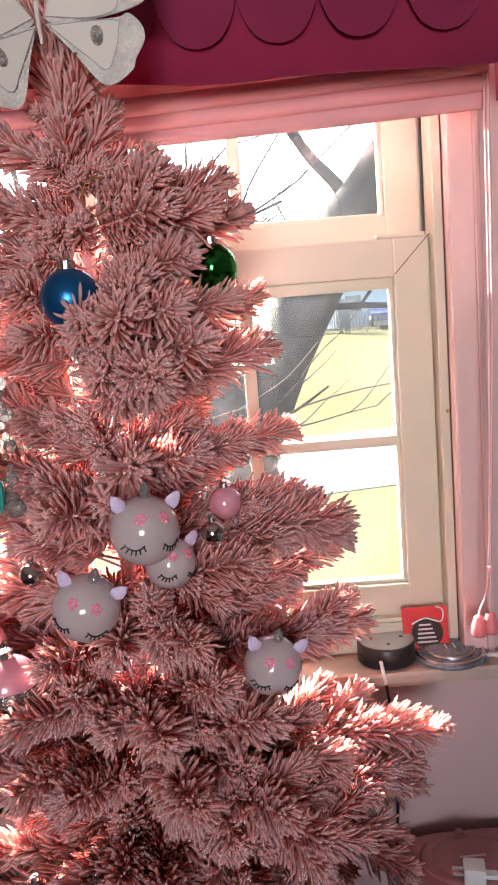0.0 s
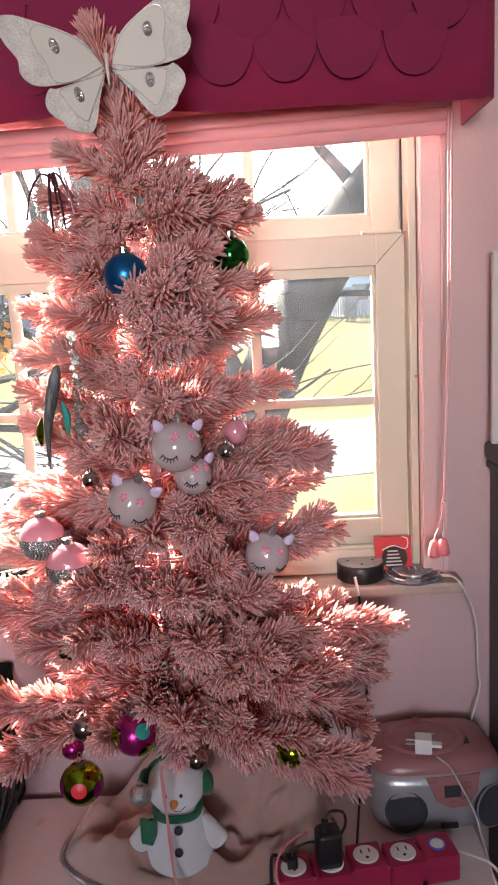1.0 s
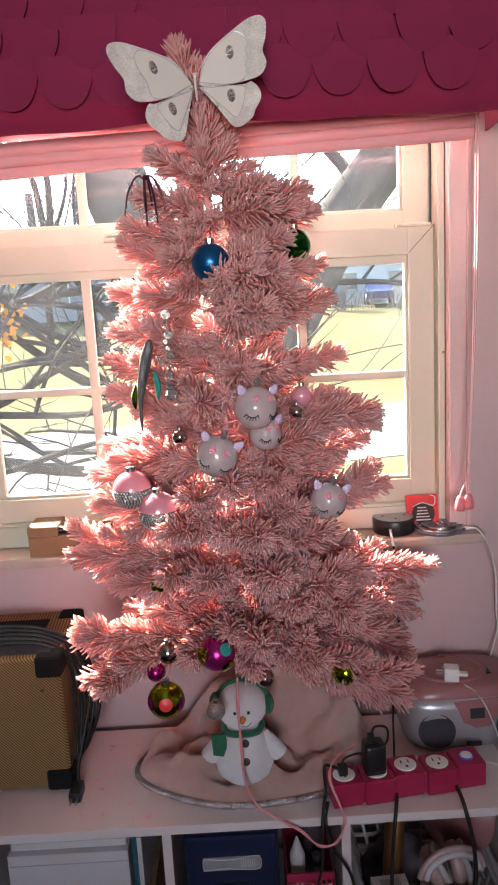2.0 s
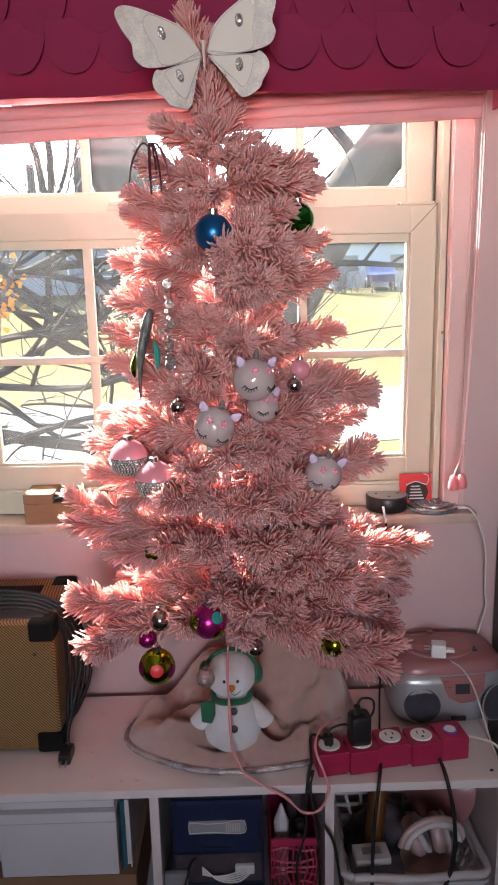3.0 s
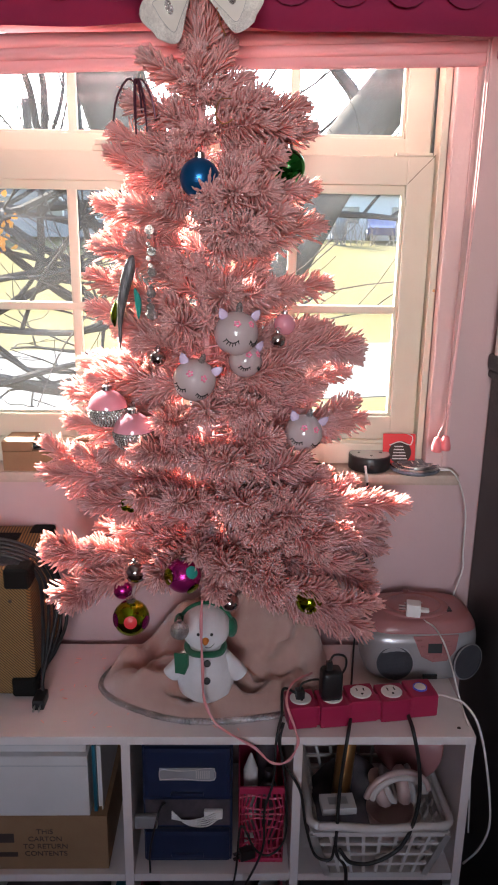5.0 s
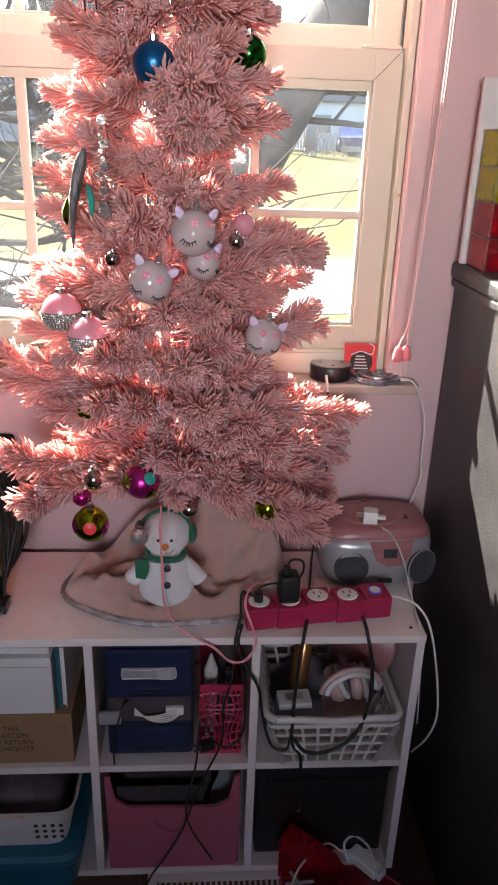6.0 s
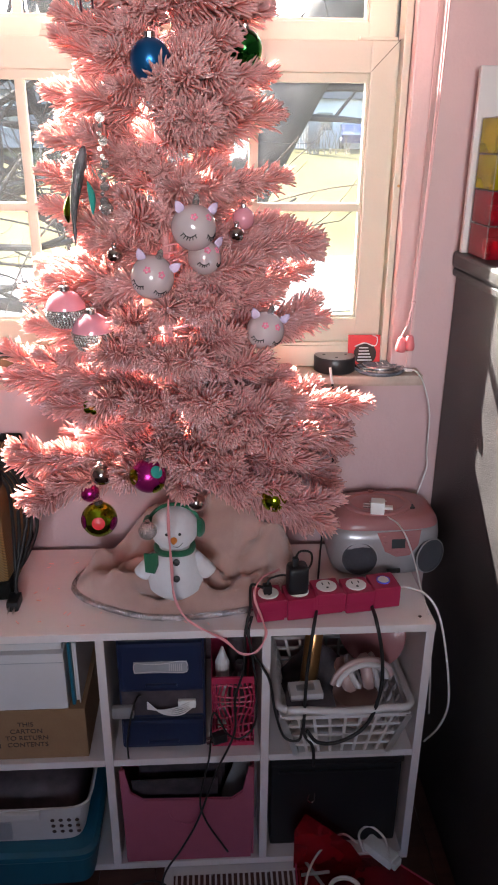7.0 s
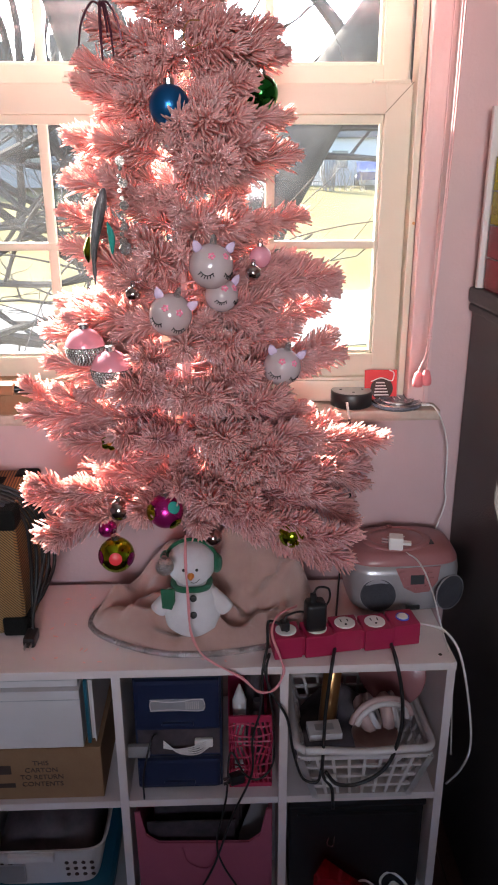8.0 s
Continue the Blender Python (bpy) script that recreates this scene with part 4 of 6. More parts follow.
# ---- guitar amplifier ----
amp = thing("guitar_amp", "tan tweed guitar amplifier with black corners and looped cable", "amplifier", (-0.402, 0.612, H))
AW, AD, AH = 0.36, 0.212, 0.264
part("cabinet", box(-AW, 0, 0.004, AD, 0.006, AH, 0.012, seg=3), M_TWEED, amp)
for z in (0.0, AH - 0.042):
    for x in (-AW, -0.042):
        for y in (0.0, AD - 0.042):
            part("corner_guard", box(x - 0.0015, x + 0.0445, y - 0.0015, y + 0.044, z + 0.0045, z + 0.0445, 0.009, seg=3), M_TOLEX, amp, "black moulded corner guard")
part("screw", lathe([(0, 0), (0.0035, 0), (0.0025, 0.002), (0, 0.002)], 12), M_INK, amp, m=pose(-0.035, 0.0035, AH - 0.062, 90))
part("top_band", box(-0.16, -0.055, 0.045, AD - 0.045, AH - 0.003, AH + 0.0025, 0.001), M_TOLEX, amp, "black band across the top")
part("handle", tube([(-0.28, 0.07, AH), (-0.26, 0.07, AH + 0.014), (-0.16, 0.07, AH + 0.016), (-0.14, 0.07, AH)], 0.007), M_TOLEX, amp, "black carry handle", True)
part("top_panel", box(-AW + 0.02, -0.02, 0.02, 0.055, AH, AH + 0.003, 0.001), M_GRILLE, amp)
part("foot", lathe([(0.008, 0), (0.010, 0.008), (0, 0.008)], 12), M_BLACK, amp, m=pose(-0.03, 0.03, 0))
part("foot", lathe([(0.008, 0), (0.010, 0.008), (0, 0.008)], 12), M_BLACK, amp, m=pose(-AW + 0.03, 0.03, 0))

loop = thing("power_cable", "black cable draped in loops over the amplifier", "cable", (-0.405, 0.612, H))
for k in range(5):
    w, dz = 0.010 * k, 0.004 * k
    part("strand", tube([(-0.36, 0.02 + w, AH + 0.008 + dz), (-0.14, 0.03 + w, AH + 0.018 + dz), (-0.03, 0.035 + w, AH + 0.010 + dz * 0.6), (0.009 + 0.005 * k, 0.045 + w, AH - 0.035), (0.012 + 0.008 * k, 0.05 + w * 1.3, 0.16 - 0.01 * k), (0.010 + 0.005 * k, 0.04 + w * 0.4, 0.07), (0.012, 0.02, 0.035 + 0.004 * k)], 0.0035), M_CABLE, loop, smooth=True)
part("strand", tube([(0.028, 0.09, 0.24), (0.034, 0.08, 0.16), (0.026, 0.05, 0.10), (0.014, 0.015, 0.04), (0.018, -0.005, 0.012)], 0.0035), M_CABLE, loop, smooth=True)
part("plug", box(0.004, 0.026, -0.035, 0.005, 0.001, 0.021, 0.005), M_BLACK, loop, "black mains plug")
for s in (0.010, 0.020):
    part("prong", box(s - 0.0008, s + 0.0008, -0.05, -0.0345, 0.007, 0.013), M_STEEL, loop)

# ---- radio ----
radio = thing("cd_radio", "rose pink and silver portable CD radio", "radio", (0.336, 0.735, H), 2)


def rounded(w, d, p=4.0, n=40):
    """A rounded-rectangle outline."""
    out = []
    for i in range(n):
        a = 2 * math.pi * i / n
        c, s = math.cos(a), math.sin(a)
        out.append((w * math.copysign(abs(c) ** (2 / p), c), d * math.copysign(abs(s) ** (2 / p), s)))
    return out


def loft(levels, cap=True):
    """A body through outlines at heights: (half width, half depth, z, y shift, power)."""
    bm = bmesh.new()
    rings = [[bm.verts.new((x, y + sy, z)) for x, y in rounded(w, d, p)] for w, d, z, sy, p in levels]
    for a, b in zip(rings, rings[1:]):
        for i in range(len(a)):
            j = (i + 1) % len(a)
            bm.faces.new((a[i], a[j], b[j], b[i]))
    if cap:
        bm.faces.new(rings[0])
        bm.faces.new(rings[-1])
    return bm


part("body", loft([(0.095, 0.060, 0.0, 0.004, 4), (0.106, 0.069, 0.012, 0.002, 4), (0.113, 0.074, 0.045, 0, 4), (0.113, 0.074, 0.088, 0, 4), (0.110, 0.071, 0.108, 0.001, 4)]), M_RGREY, radio, "silver front body", True)
part("top_shell", loft([(0.1125, 0.0735, 0.096, 0.004, 4), (0.110, 0.072, 0.112, 0.004, 4), (0.103, 0.067, 0.125, 0.004, 3.5), (0.094, 0.060, 0.130, 0.004, 3)]), M_RPINK, radio, "rose pink top shell", True)
lid = part("cd_lid", lathe([(0, 0.1172), (0.058, 0.1172), (0.060, 0.1195), (0.057, 0.122), (0.0475, 0.1225), (0.046, 0.1212), (0.0445, 0.1225), (0.020, 0.1245), (0, 0.125)], 40), M_RPINK, radio, "round rose pink CD lid", True, pose(-0.008, 0.006, 0.012) @ Matrix.Diagonal((1.2, 0.92, 1, 1)))
part("lid_mark", box(-0.015, 0.015, -0.006, -0.002, 0.1249, 0.1256), M_PAPER, lid)
part("lid_catch", box(0.050, 0.064, -0.022, -0.004, 0.127, 0.1325, 0.002), M_BLACK, radio)
part("lid_button", box(-0.016, -0.004, 0.050, 0.060, 0.127, 0.138, 0.003), M_RPINK, radio)
for x in (-0.058, 0.085):
    sp = part("speaker", lathe([(0.035, -0.002), (0.036, 0.004), (0.034, 0.0065), (0.032, 0.004), (0.02, 0.0075), (0, 0.009)], 32), M_GRILLE, radio, "dark round speaker grille", True, pose(x, -0.0685, 0.048, 90 - 4, 0, 26 if x > 0 else -8))
    part("speaker_ring", tube([(0.0355 * math.cos(a), 0.0355 * math.sin(a), 0.004) for a in np.linspace(0, 2 * math.pi, 21)], 0.0016, 6, 2), M_RGREY, sp)
pan = part("control_panel", prism([(-0.032, 0.018), (0.040, 0.020), (0.036, -0.006), (0.022, -0.024), (0.0, -0.026), (-0.018, -0.016)], 0, 0.006, 0.002), M_RPINK, radio, "rose pink control panel", m=pose(0.014, -0.0695, 0.083, 82) @ Matrix.Diagonal((1.25, 1.2, 1, 1)))
part("display", box(-0.008, 0.014, -0.010, 0.006, 0.006, 0.0075, 0.0006), M_SMOKE, pan, "grey display")
for bx, by in ((-0.022, 0.010), (-0.016, 0.0), (0.022, 0.008), (0.025, 0.0), (-0.010, -0.016), (0.004, -0.018), (0.018, -0.014)):
    part("key", box(bx - 0.004, bx + 0.004, by - 0.002, by + 0.002, 0.0055, 0.0085, 0.001), M_RPINK, pan)
part("cassette_slot", box(0.0, 0.028, -0.074, -0.068, 0.012, 0.020, 0.001), M_BLACK, radio)

chg = thing("phone_charger", "white phone charger lying on the radio", "charger", (0.316, 0.690, H + 0.1372), -12)
part("block", box(-0.014, 0.014, -0.013, 0.013, 0.0, 0.026, 0.004), M_OUTLET, chg)
for y in (-0.006, 0.006):
    part("prong", box(-0.028, -0.0135, y - 0.003, y + 0.003, 0.0125, 0.0139), M_STEEL, chg)
part("usb_plug", box(0.0135, 0.030, -0.006, 0.006, 0.009, 0.015, 0.002), M_OUTLET, chg)

# ---- power strip ----
strip = thing("power_strip", "magenta pivoting power strip with white sockets", "power strip", (0.200, 0.568, H), 8)
for k in range(5):
    x = (k - 2) * 0.0565
    zig = (0.0, -0.004, 0.003, -0.003, 0.002)[k]
    mod = part("socket_block", box(x - 0.0262, x + 0.0262, -0.027 + zig, 0.027 + zig, 0.001, 0.045, 0.004), M_MAG, strip, m=pose(0, 0, 0))
    part("seam", box(x - 0.0264, x + 0.0264, -0.0272 + zig, 0.0272 + zig, 0.0215, 0.0222), M_MAG, mod)
    if k < 4:
        part("pivot_joint", lathe([(0.012, 0.004), (0.0125, 0.006), (0.0125, 0.040), (0.0115, 0.042), (0, 0.042)], 20), M_MAG, strip, m=pose(x + 0.028, -0.012, 0))
        so = part("outlet", lathe([(0, 0.0452), (0.0195, 0.0452), (0.0195, 0.0465), (0.018, 0.0475), (0, 0.0475)], 28), M_OUTLET, mod, "round white socket", m=pose(x, zig, 0))
        if k != 1:
            for s in (-1, 1):
                part("slot", box(s * 0.0064 - 0.0011, s * 0.0064 + 0.0011, 0.001, 0.009, 0.0474, 0.0479), M_BLACK, so)
            part("ground_hole", lathe([(0, 0.0474), (0.0026, 0.0474), (0.0026, 0.0479), (0, 0.0479)], 10), M_BLACK, so, m=pose(0, -0.008, 0))
    else:
        sw = part("switch", lathe([(0.013, 0.045), (0.013, 0.0475), (0.0115, 0.0475), (0.0115, 0.0455)], 24, cap=False), M_LED, mod, "blue lit switch ring", m=pose(x, zig, 0))
        part("switch_button", lathe([(0, 0.0455), (0.011, 0.0455), (0.010, 0.0482), (0, 0.0485)], 20), M_OUTLET, sw)
plug = thing("wall_adapter", "black power adapter plugged into the strip", "adapter", (0.142, 0.558, H + 0.0478), 8)
part("block", loft([(0.0185, 0.016, 0.0, 0, 5), (0.0195, 0.017, 0.01, 0, 5), (0.019, 0.0165, 0.048, 0, 5), (0.017, 0.0145, 0.053, 0, 5)]), M_BLACK, plug, smooth=True)
part("strain_relief", box(-0.010, 0.001, -0.005, 0.005, 0.052, 0.070, 0.003), M_BLACK, plug)
part("cord", tube([(-0.005, 0, 0.068), (0.006, 0.006, 0.078), (0.026, 0.008, 0.072), (0.030, 0.012, 0.048), (0.026, 0.03, 0.012), (0.03, 0.045, -0.04)], 0.0021), M_CABLE, plug, smooth=True)
plug2 = thing("small_plug", "small black plug in the power strip", "plug", (0.090, 0.552, H + 0.0478), 8)
part("body", box(-0.012, 0.004, -0.008, 0.008, 0, 0.017, 0.003), M_BLACK, plug2)
part("cord", tube([(-0.004, 0, 0.016), (0.002, 0.004, 0.026), (0.03, 0.012, 0.026), (0.055, 0.03, 0.0), (0.06, 0.045, -0.04)], 0.002), M_CABLE, plug2, smooth=True)


def cable(label, pts, r, material, name="cable"):
    p0 = pts[0]
    e = thing(name, label, "cable", p0)
    part("cord", tube([Vector(q) - Vector(p0) for q in pts], r, 8), material, e, smooth=True)
    return e


cable("thin pink twisted light cord hanging from the tree", [(-0.084, 0.460, 0.895), (-0.088, 0.485, 0.833), (-0.084, 0.500, 0.746), (-0.084, 0.502, 0.689), (-0.069, 0.500, 0.649), (-0.042, 0.498, 0.624), (0.003, 0.495, 0.594), (0.034, 0.490, 0.569), (0.064, 0.490, 0.570), (0.079, 0.493, 0.603), (0.074, 0.503, 0.632), (0.062, 0.530, 0.662), (0.074, 0.565, 0.677), (0.113, 0.600, 0.675)], 0.0016, M_PCABLE, "light_cord")
q = [(-0.084, 0.460, 0.895), (-0.088, 0.485, 0.833), (-0.084, 0.500, 0.746), (-0.084, 0.502, 0.689), (-0.069, 0.500, 0.649), (-0.042, 0.498, 0.624), (0.003, 0.495, 0.594), (0.034, 0.490, 0.569), (0.064, 0.490, 0.570), (0.079, 0.493, 0.603), (0.074, 0.503, 0.632), (0.062, 0.530, 0.662), (0.074, 0.565, 0.677), (0.113, 0.600, 0.675)]
cable("thin pink twisted light cord hanging from the tree", [(x + 0.0028 * math.sin(i * 2.2), y, z + 0.003 * math.cos(i * 2.2)) for i, (x, y, z) in enumerate(q)], 0.0015, M_PCABLE, "light_cord")
cable("black power cable looping down over the shelf front", [(0.078, 0.542, 0.672), (0.057, 0.562, 0.665), (0.053, 0.525, 0.641), (0.046, 0.502, 0.616), (0.057, 0.495, 0.564), (0.087, 0.490, 0.508), (0.099, 0.485, 0.437), (0.117, 0.480, 0.378), (0.144, 0.475, 0.372), (0.152, 0.480, 0.397)], 0.0026, M_CABLE)
cable("long black cable trailing down to the floor", [(0.055, 0.520, 0.626), (0.043, 0.498, 0.612), (0.039, 0.490, 0.530), (0.024, 0.485, 0.468), (0.022, 0.480, 0.390), (-0.015, 0.475, 0.295), (-0.051, 0.470, 0.180), (-0.086, 0.465, 0.108), (-0.122, 0.460, 0.042), (-0.142, 0.450, -0.056)], 0.0022, M_CABLE)
e = cable("thin black cable looping in front of the cubes", [(0.057, 0.522, 0.625), (0.050, 0.500, 0.598), (0.062, 0.490, 0.502), (0.062, 0.485, 0.411), (0.036, 0.480, 0.378), (0.009, 0.480, 0.390), (-0.017, 0.483, 0.438), (-0.026, 0.480, 0.335), (-0.045, 0.475, 0.236), (-0.035, 0.470, 0.179), (0.008, 0.460, 0.102)], 0.0020, M_CABLE)
cable("black cable hanging from the strip into the basket", [(0.183, 0.560, 0.617), (0.168, 0.503, 0.611), (0.159, 0.497, 0.519), (0.156, 0.490, 0.430), (0.156, 0.485, 0.378), (0.173, 0.480, 0.350), (0.179, 0.490, 0.290)], 0.0032, M_CABLE)
cable("thick black cable hanging in a bow from the strip", [(0.286, 0.570, 0.614), (0.283, 0.503, 0.620), (0.298, 0.495, 0.542), (0.298, 0.490, 0.465), (0.275, 0.483, 0.396), (0.227, 0.478, 0.363), (0.183, 0.476, 0.364), (0.160, 0.478, 0.392)], 0.0036, M_CABLE)
cable("white cable hanging beside the shelf end", [(0.342, 0.601, 0.630), (0.361, 0.570, 0.645), (0.387, 0.550, 0.641), (0.405, 0.520, 0.615), (0.428, 0.515, 0.520), (0.445, 0.520, 0.409), (0.444, 0.550, 0.321), (0.436, 0.600, 0.234)], 0.0023, M_WCABLE)
cable("white charging cable running over the radio", [(0.336, 0.683, 0.737), (0.351, 0.659, 0.735), (0.358, 0.617, 0.728), (0.391, 0.655, 0.652), (0.397, 0.620, 0.615), (0.390, 0.557, 0.614), (0.394, 0.530, 0.589), (0.416, 0.560, 0.454), (0.439, 0.600, 0.311)], 0.0017, M_WCABLE)
cable("white cable from the round clock down the wall", [(0.374, 0.800, 1.009), (0.396, 0.782, 1.008), (0.419, 0.790, 0.970), (0.440, 0.810, 0.907), (0.446, 0.820, 0.820), (0.449, 0.820, 0.780), (0.427, 0.800, 0.725)], 0.0017, M_WCABLE)
cable("white plug end of the speaker cable", [(0.223, 0.785, 1.018), (0.228, 0.778, 0.986)], 0.0026, M_WCABLE)
cable("black speaker cable hanging from the sill", [(0.228, 0.778, 0.986), (0.238, 0.800, 0.918), (0.244, 0.810, 0.839), (0.239, 0.815, 0.731), (0.226, 0.800, 0.628), (0.204, 0.690, 0.613), (0.187, 0.600, 0.609)], 0.0021, M_CABLE)
cable("thin black cable out of the navy drawer", [(-0.149, 0.560, 0.413), (-0.161, 0.525, 0.446), (-0.172, 0.500, 0.422), (-0.182, 0.497, 0.369), (-0.184, 0.509, 0.309)], 0.0019, M_CABLE)
cable("black cable lying on the floor", [(-0.224, 0.438, 0.004), (-0.187, 0.472, 0.004), (-0.135, 0.475, 0.004), (-0.087, 0.436, 0.004)], 0.0022, M_CABLE)
pl = thing("loose_plug", "loose black plug hanging on its cable", "plug", (-0.006, 0.478, 0.384), 20)
part("body", box(-0.014, 0.014, -0.008, 0.008, -0.010, 0.010, 0.004), M_BLACK, pl)
part("prong", box(-0.026, -0.0135, -0.003, 0.003, -0.006, -0.0045), M_STEEL, pl)
part("prong", box(-0.026, -0.0135, -0.003, 0.003, 0.0045, 0.006), M_STEEL, pl)

# ---- sill ----
echo = thing("smart_speaker", "black round puck-shaped smart speaker on the sill", "speaker", (0.239, 0.830, 1.0))
part("body", lathe([(0.039, 0), (0.0415, 0.002), (0.0418, 0.028), (0.040, 0.031)], 40), M_BLACK, echo, smooth=True)
part("top_plate", lathe([(0, 0.0318), (0.036, 0.0318), (0.0395, 0.0312), (0.040, 0.0305)], 40, cap=False), M_SATIN, echo, "satin grey top plate")
for k in range(4):
    part("button", lathe([(0, 0.0319), (0.003, 0.0319), (0.0026, 0.0326), (0, 0.0328)], 10), M_BLACK, echo, m=pose(0.022 * math.cos(k * 1.571), 0.022 * math.sin(k * 1.571), 0))
clock = thing("round_clock", "round glittering grey and silver disc on the sill", "clock", (0.329, 0.820, 1.0))
part("base", lathe([(0, 0), (0.046, 0), (0.0515, 0.004), (0.052, 0.007), (0.049, 0.010), (0.040, 0.0105)], 44), M_DISC, clock, smooth=True)
part("ring", lathe([(0.050, 0.0085), (0.0485, 0.0118), (0.0455, 0.0118), (0.0445, 0.010)], 44, cap=False), M_STEEL, clock, "bright silver ring", True)
part("face", lathe([(0, 0.0145), (0.030, 0.0145), (0.034, 0.0135), (0.035, 0.0105), (0.0445, 0.0102)], 44, cap=False), M_DISC, clock, "glittering grey face")
part("inner_ring", lathe([(0.035, 0.0105), (0.036, 0.0145), (0.033, 0.0148)], 44, cap=False), M_STEEL, clock, smooth=True)
part("mark", box(-0.006, -0.004, -0.006, 0.010, 0.0146, 0.0154), M_PAPER, clock)
part("mark", box(0.006, 0.008, -0.004, 0.010, 0.0146, 0.0154), M_PAPER, clock)
part("cable_plug", box(0.050, 0.066, -0.014, -0.007, 0.001, 0.007, 0.002), M_OUTLET, clock)
card = thing("red_card", "red printed card with white string leaning on the window", "card", (0.300, 0.833, 1.0))
cm = pose(0, 0, 0.001, -10)
cb = part("board", box(-0.033, 0.033, -0.0008, 0.0008, 0, 0.068, 0.0006), M_REDCARD, card, m=cm)
part("black_shape", lathe([(0, 0), (0.023, 0), (0.023, 0.0006), (0, 0.0006)], 30), M_INK, cb, "black printed round", m=pose(0.002, -0.0009, 0.030, 90))
for k in range(5):
    part("print_bar", box(-0.014 + 0.001 * k, 0.016 - 0.002 * k, -0.0022, -0.0016, 0.016 + 0.0062 * k, 0.0185 + 0.0062 * k), M_PAPER, cb, "pale unreadable print")
part("string", tube([(-0.02, -0.003, 0.045), (0.0, -0.004, 0.052), (0.022, -0.003, 0.046), (0.026, -0.003, 0.062), (0.016, -0.002, 0.068)], 0.0011), M_WCABLE, card, m=cm)
kbox = thing("carton", "open tan cardboard carton lying on the sill", "box", (-0.408, 0.832, 1.0))
part("body", box(-0.078, 0.078, -0.043, 0.030, 0, 0.040, 0.002), M_CARD, kbox)
part("raised_end", box(-0.0785, -0.020, -0.0435, 0.0305, 0.0405, 0.060, 0.002), M_CARD, kbox)
part("raised_end", box(0.055, 0.0785, -0.0435, 0.0305, 0.0405, 0.048, 0.002), M_CARD, kbox)
# solid body: a dark sheet on top paints in the shaded inside
part("inside_shade", box(-0.0195, 0.0545, -0.030, 0.027, 0.0402, 0.0412), M_DARKMIX, kbox, "dark sheet for the shade of the open inside")
handle = thing("black_tool", "glossy black curved tool lying in the carton", "tool", (-0.392, 0.805, 1.0415))
part("grip", tube([(-0.040, 0, 0.006), (-0.018, 0, 0.007), (0.005, 0.0, 0.006), (0.026, 0, 0.007), (0.044, 0, 0.012)], lambda t: 0.0055 + 0.002 * math.cos(t * 9)), M_BLACK, handle, smooth=True)

# ---- boxes on the cabinet ----
ZT = 1.238
boardp = thing("white_board", "white board standing behind the acrylic boxes", "board", (KX + 0.042, 0.796, ZT))
part("panel", box(-0.052, 0.14, -0.008, 0.004, 0, 0.315, 0.003), M_PAPER, boardp)
for r, (mt, nm) in enumerate(((M_REDACR, "red"), (M_REDACR, "red"), (M_YELACR, "yellow"), (M_YELACR, "yellow"))):
    for c in range(2):
        b = thing("acrylic_box", nm + " translucent acrylic box stacked on the cabinet", "box", (KX + 0.048 + c * 0.101, 0.733, ZT + 0.001 + r * 0.058), group="stacked acrylic boxes")
        w = box(-0.049, 0.049, -0.045, 0.045, 0, 0.0565, 0.002)
        part("shell", w, mt, b)
        for sx in (-1, 1):
            part("edge", box(sx * 0.0485 - 0.001, sx * 0.0485 + 0.001, -0.0465, -0.0445, 0, 0.0565), M_CLEAR, b)
        part("lip", box(-0.0497, 0.0497, -0.0457, 0.0457, 0.0550, 0.0574, 0.0008), M_CLEAR, b, "clear lid edge")
        part("contents", box(-0.030, 0.026, -0.030, 0.030, 0.004, 0.030, 0.01), M_HOT if nm == "red" else M_LIME, b, "coloured contents")

# ---- in the cubes ----
carton = thing("cardboard_carton", "brown cardboard carton with printed words", "box", (-0.389, 0.655, 0.306))
part("body", box(-0.127, 0.127, -0.135, 0.135, 0.0, 0.118, 0.003), M_CARD, carton)
part("flap", box(-0.128, 0.1275, -0.136, 0.0, 0.1182, 0.121, 0.001), M_CARD, carton)
for k, tx in enumerate(("THIS", "CARTON", "TO RETURN", "CONTENTS")):
    words(tx, 0.0150, M_INK, carton, pose(0.012, -0.1356, 0.086 - k * 0.0165, 90))
part("print_bar", box(-0.075, -0.045, -0.1358, -0.1352, 0.062, 0.082), M_INK, carton)
part("print_bar", box(-0.075, -0.040, -0.1358, -0.1352, 0.030, 0.040), M_INK, carton)
for k, (w, y, h, z) in enumerate(((0.104, 0.0, 0.128, 0), (0.100, 0.012, 0.017, 0.1285))):
    bx = thing("white_box", "white flat cardboard box in the cube", "box", (-0.396, 0.655, 0.4275 + z))
    part("body", box(-w, w, -0.135 + y, 0.13, 0, h, 0.002), M_PAPER, bx)
    part("lid_line", box(-w - 0.0006, w + 0.0006, -0.1356 + y, -0.1346 + y, h * 0.84, h * 0.85), M_RGREY, bx)
bind = thing("teal_binder", "teal folder standing beside the white box", "folder", (-0.283, 0.66, 0.4275))
part("cover", box(-0.003, 0.003, -0.13, 0.13, 0, 0.142, 0.001), M_TEAL, bind)
part("cover", box(0.010, 0.0125, -0.125, 0.13, 0, 0.138, 0.001), M_PAPER, bind)
part("pages", box(0.0035, 0.0095, -0.12, 0.125, 0.003, 0.135), M_PAPER, bind)

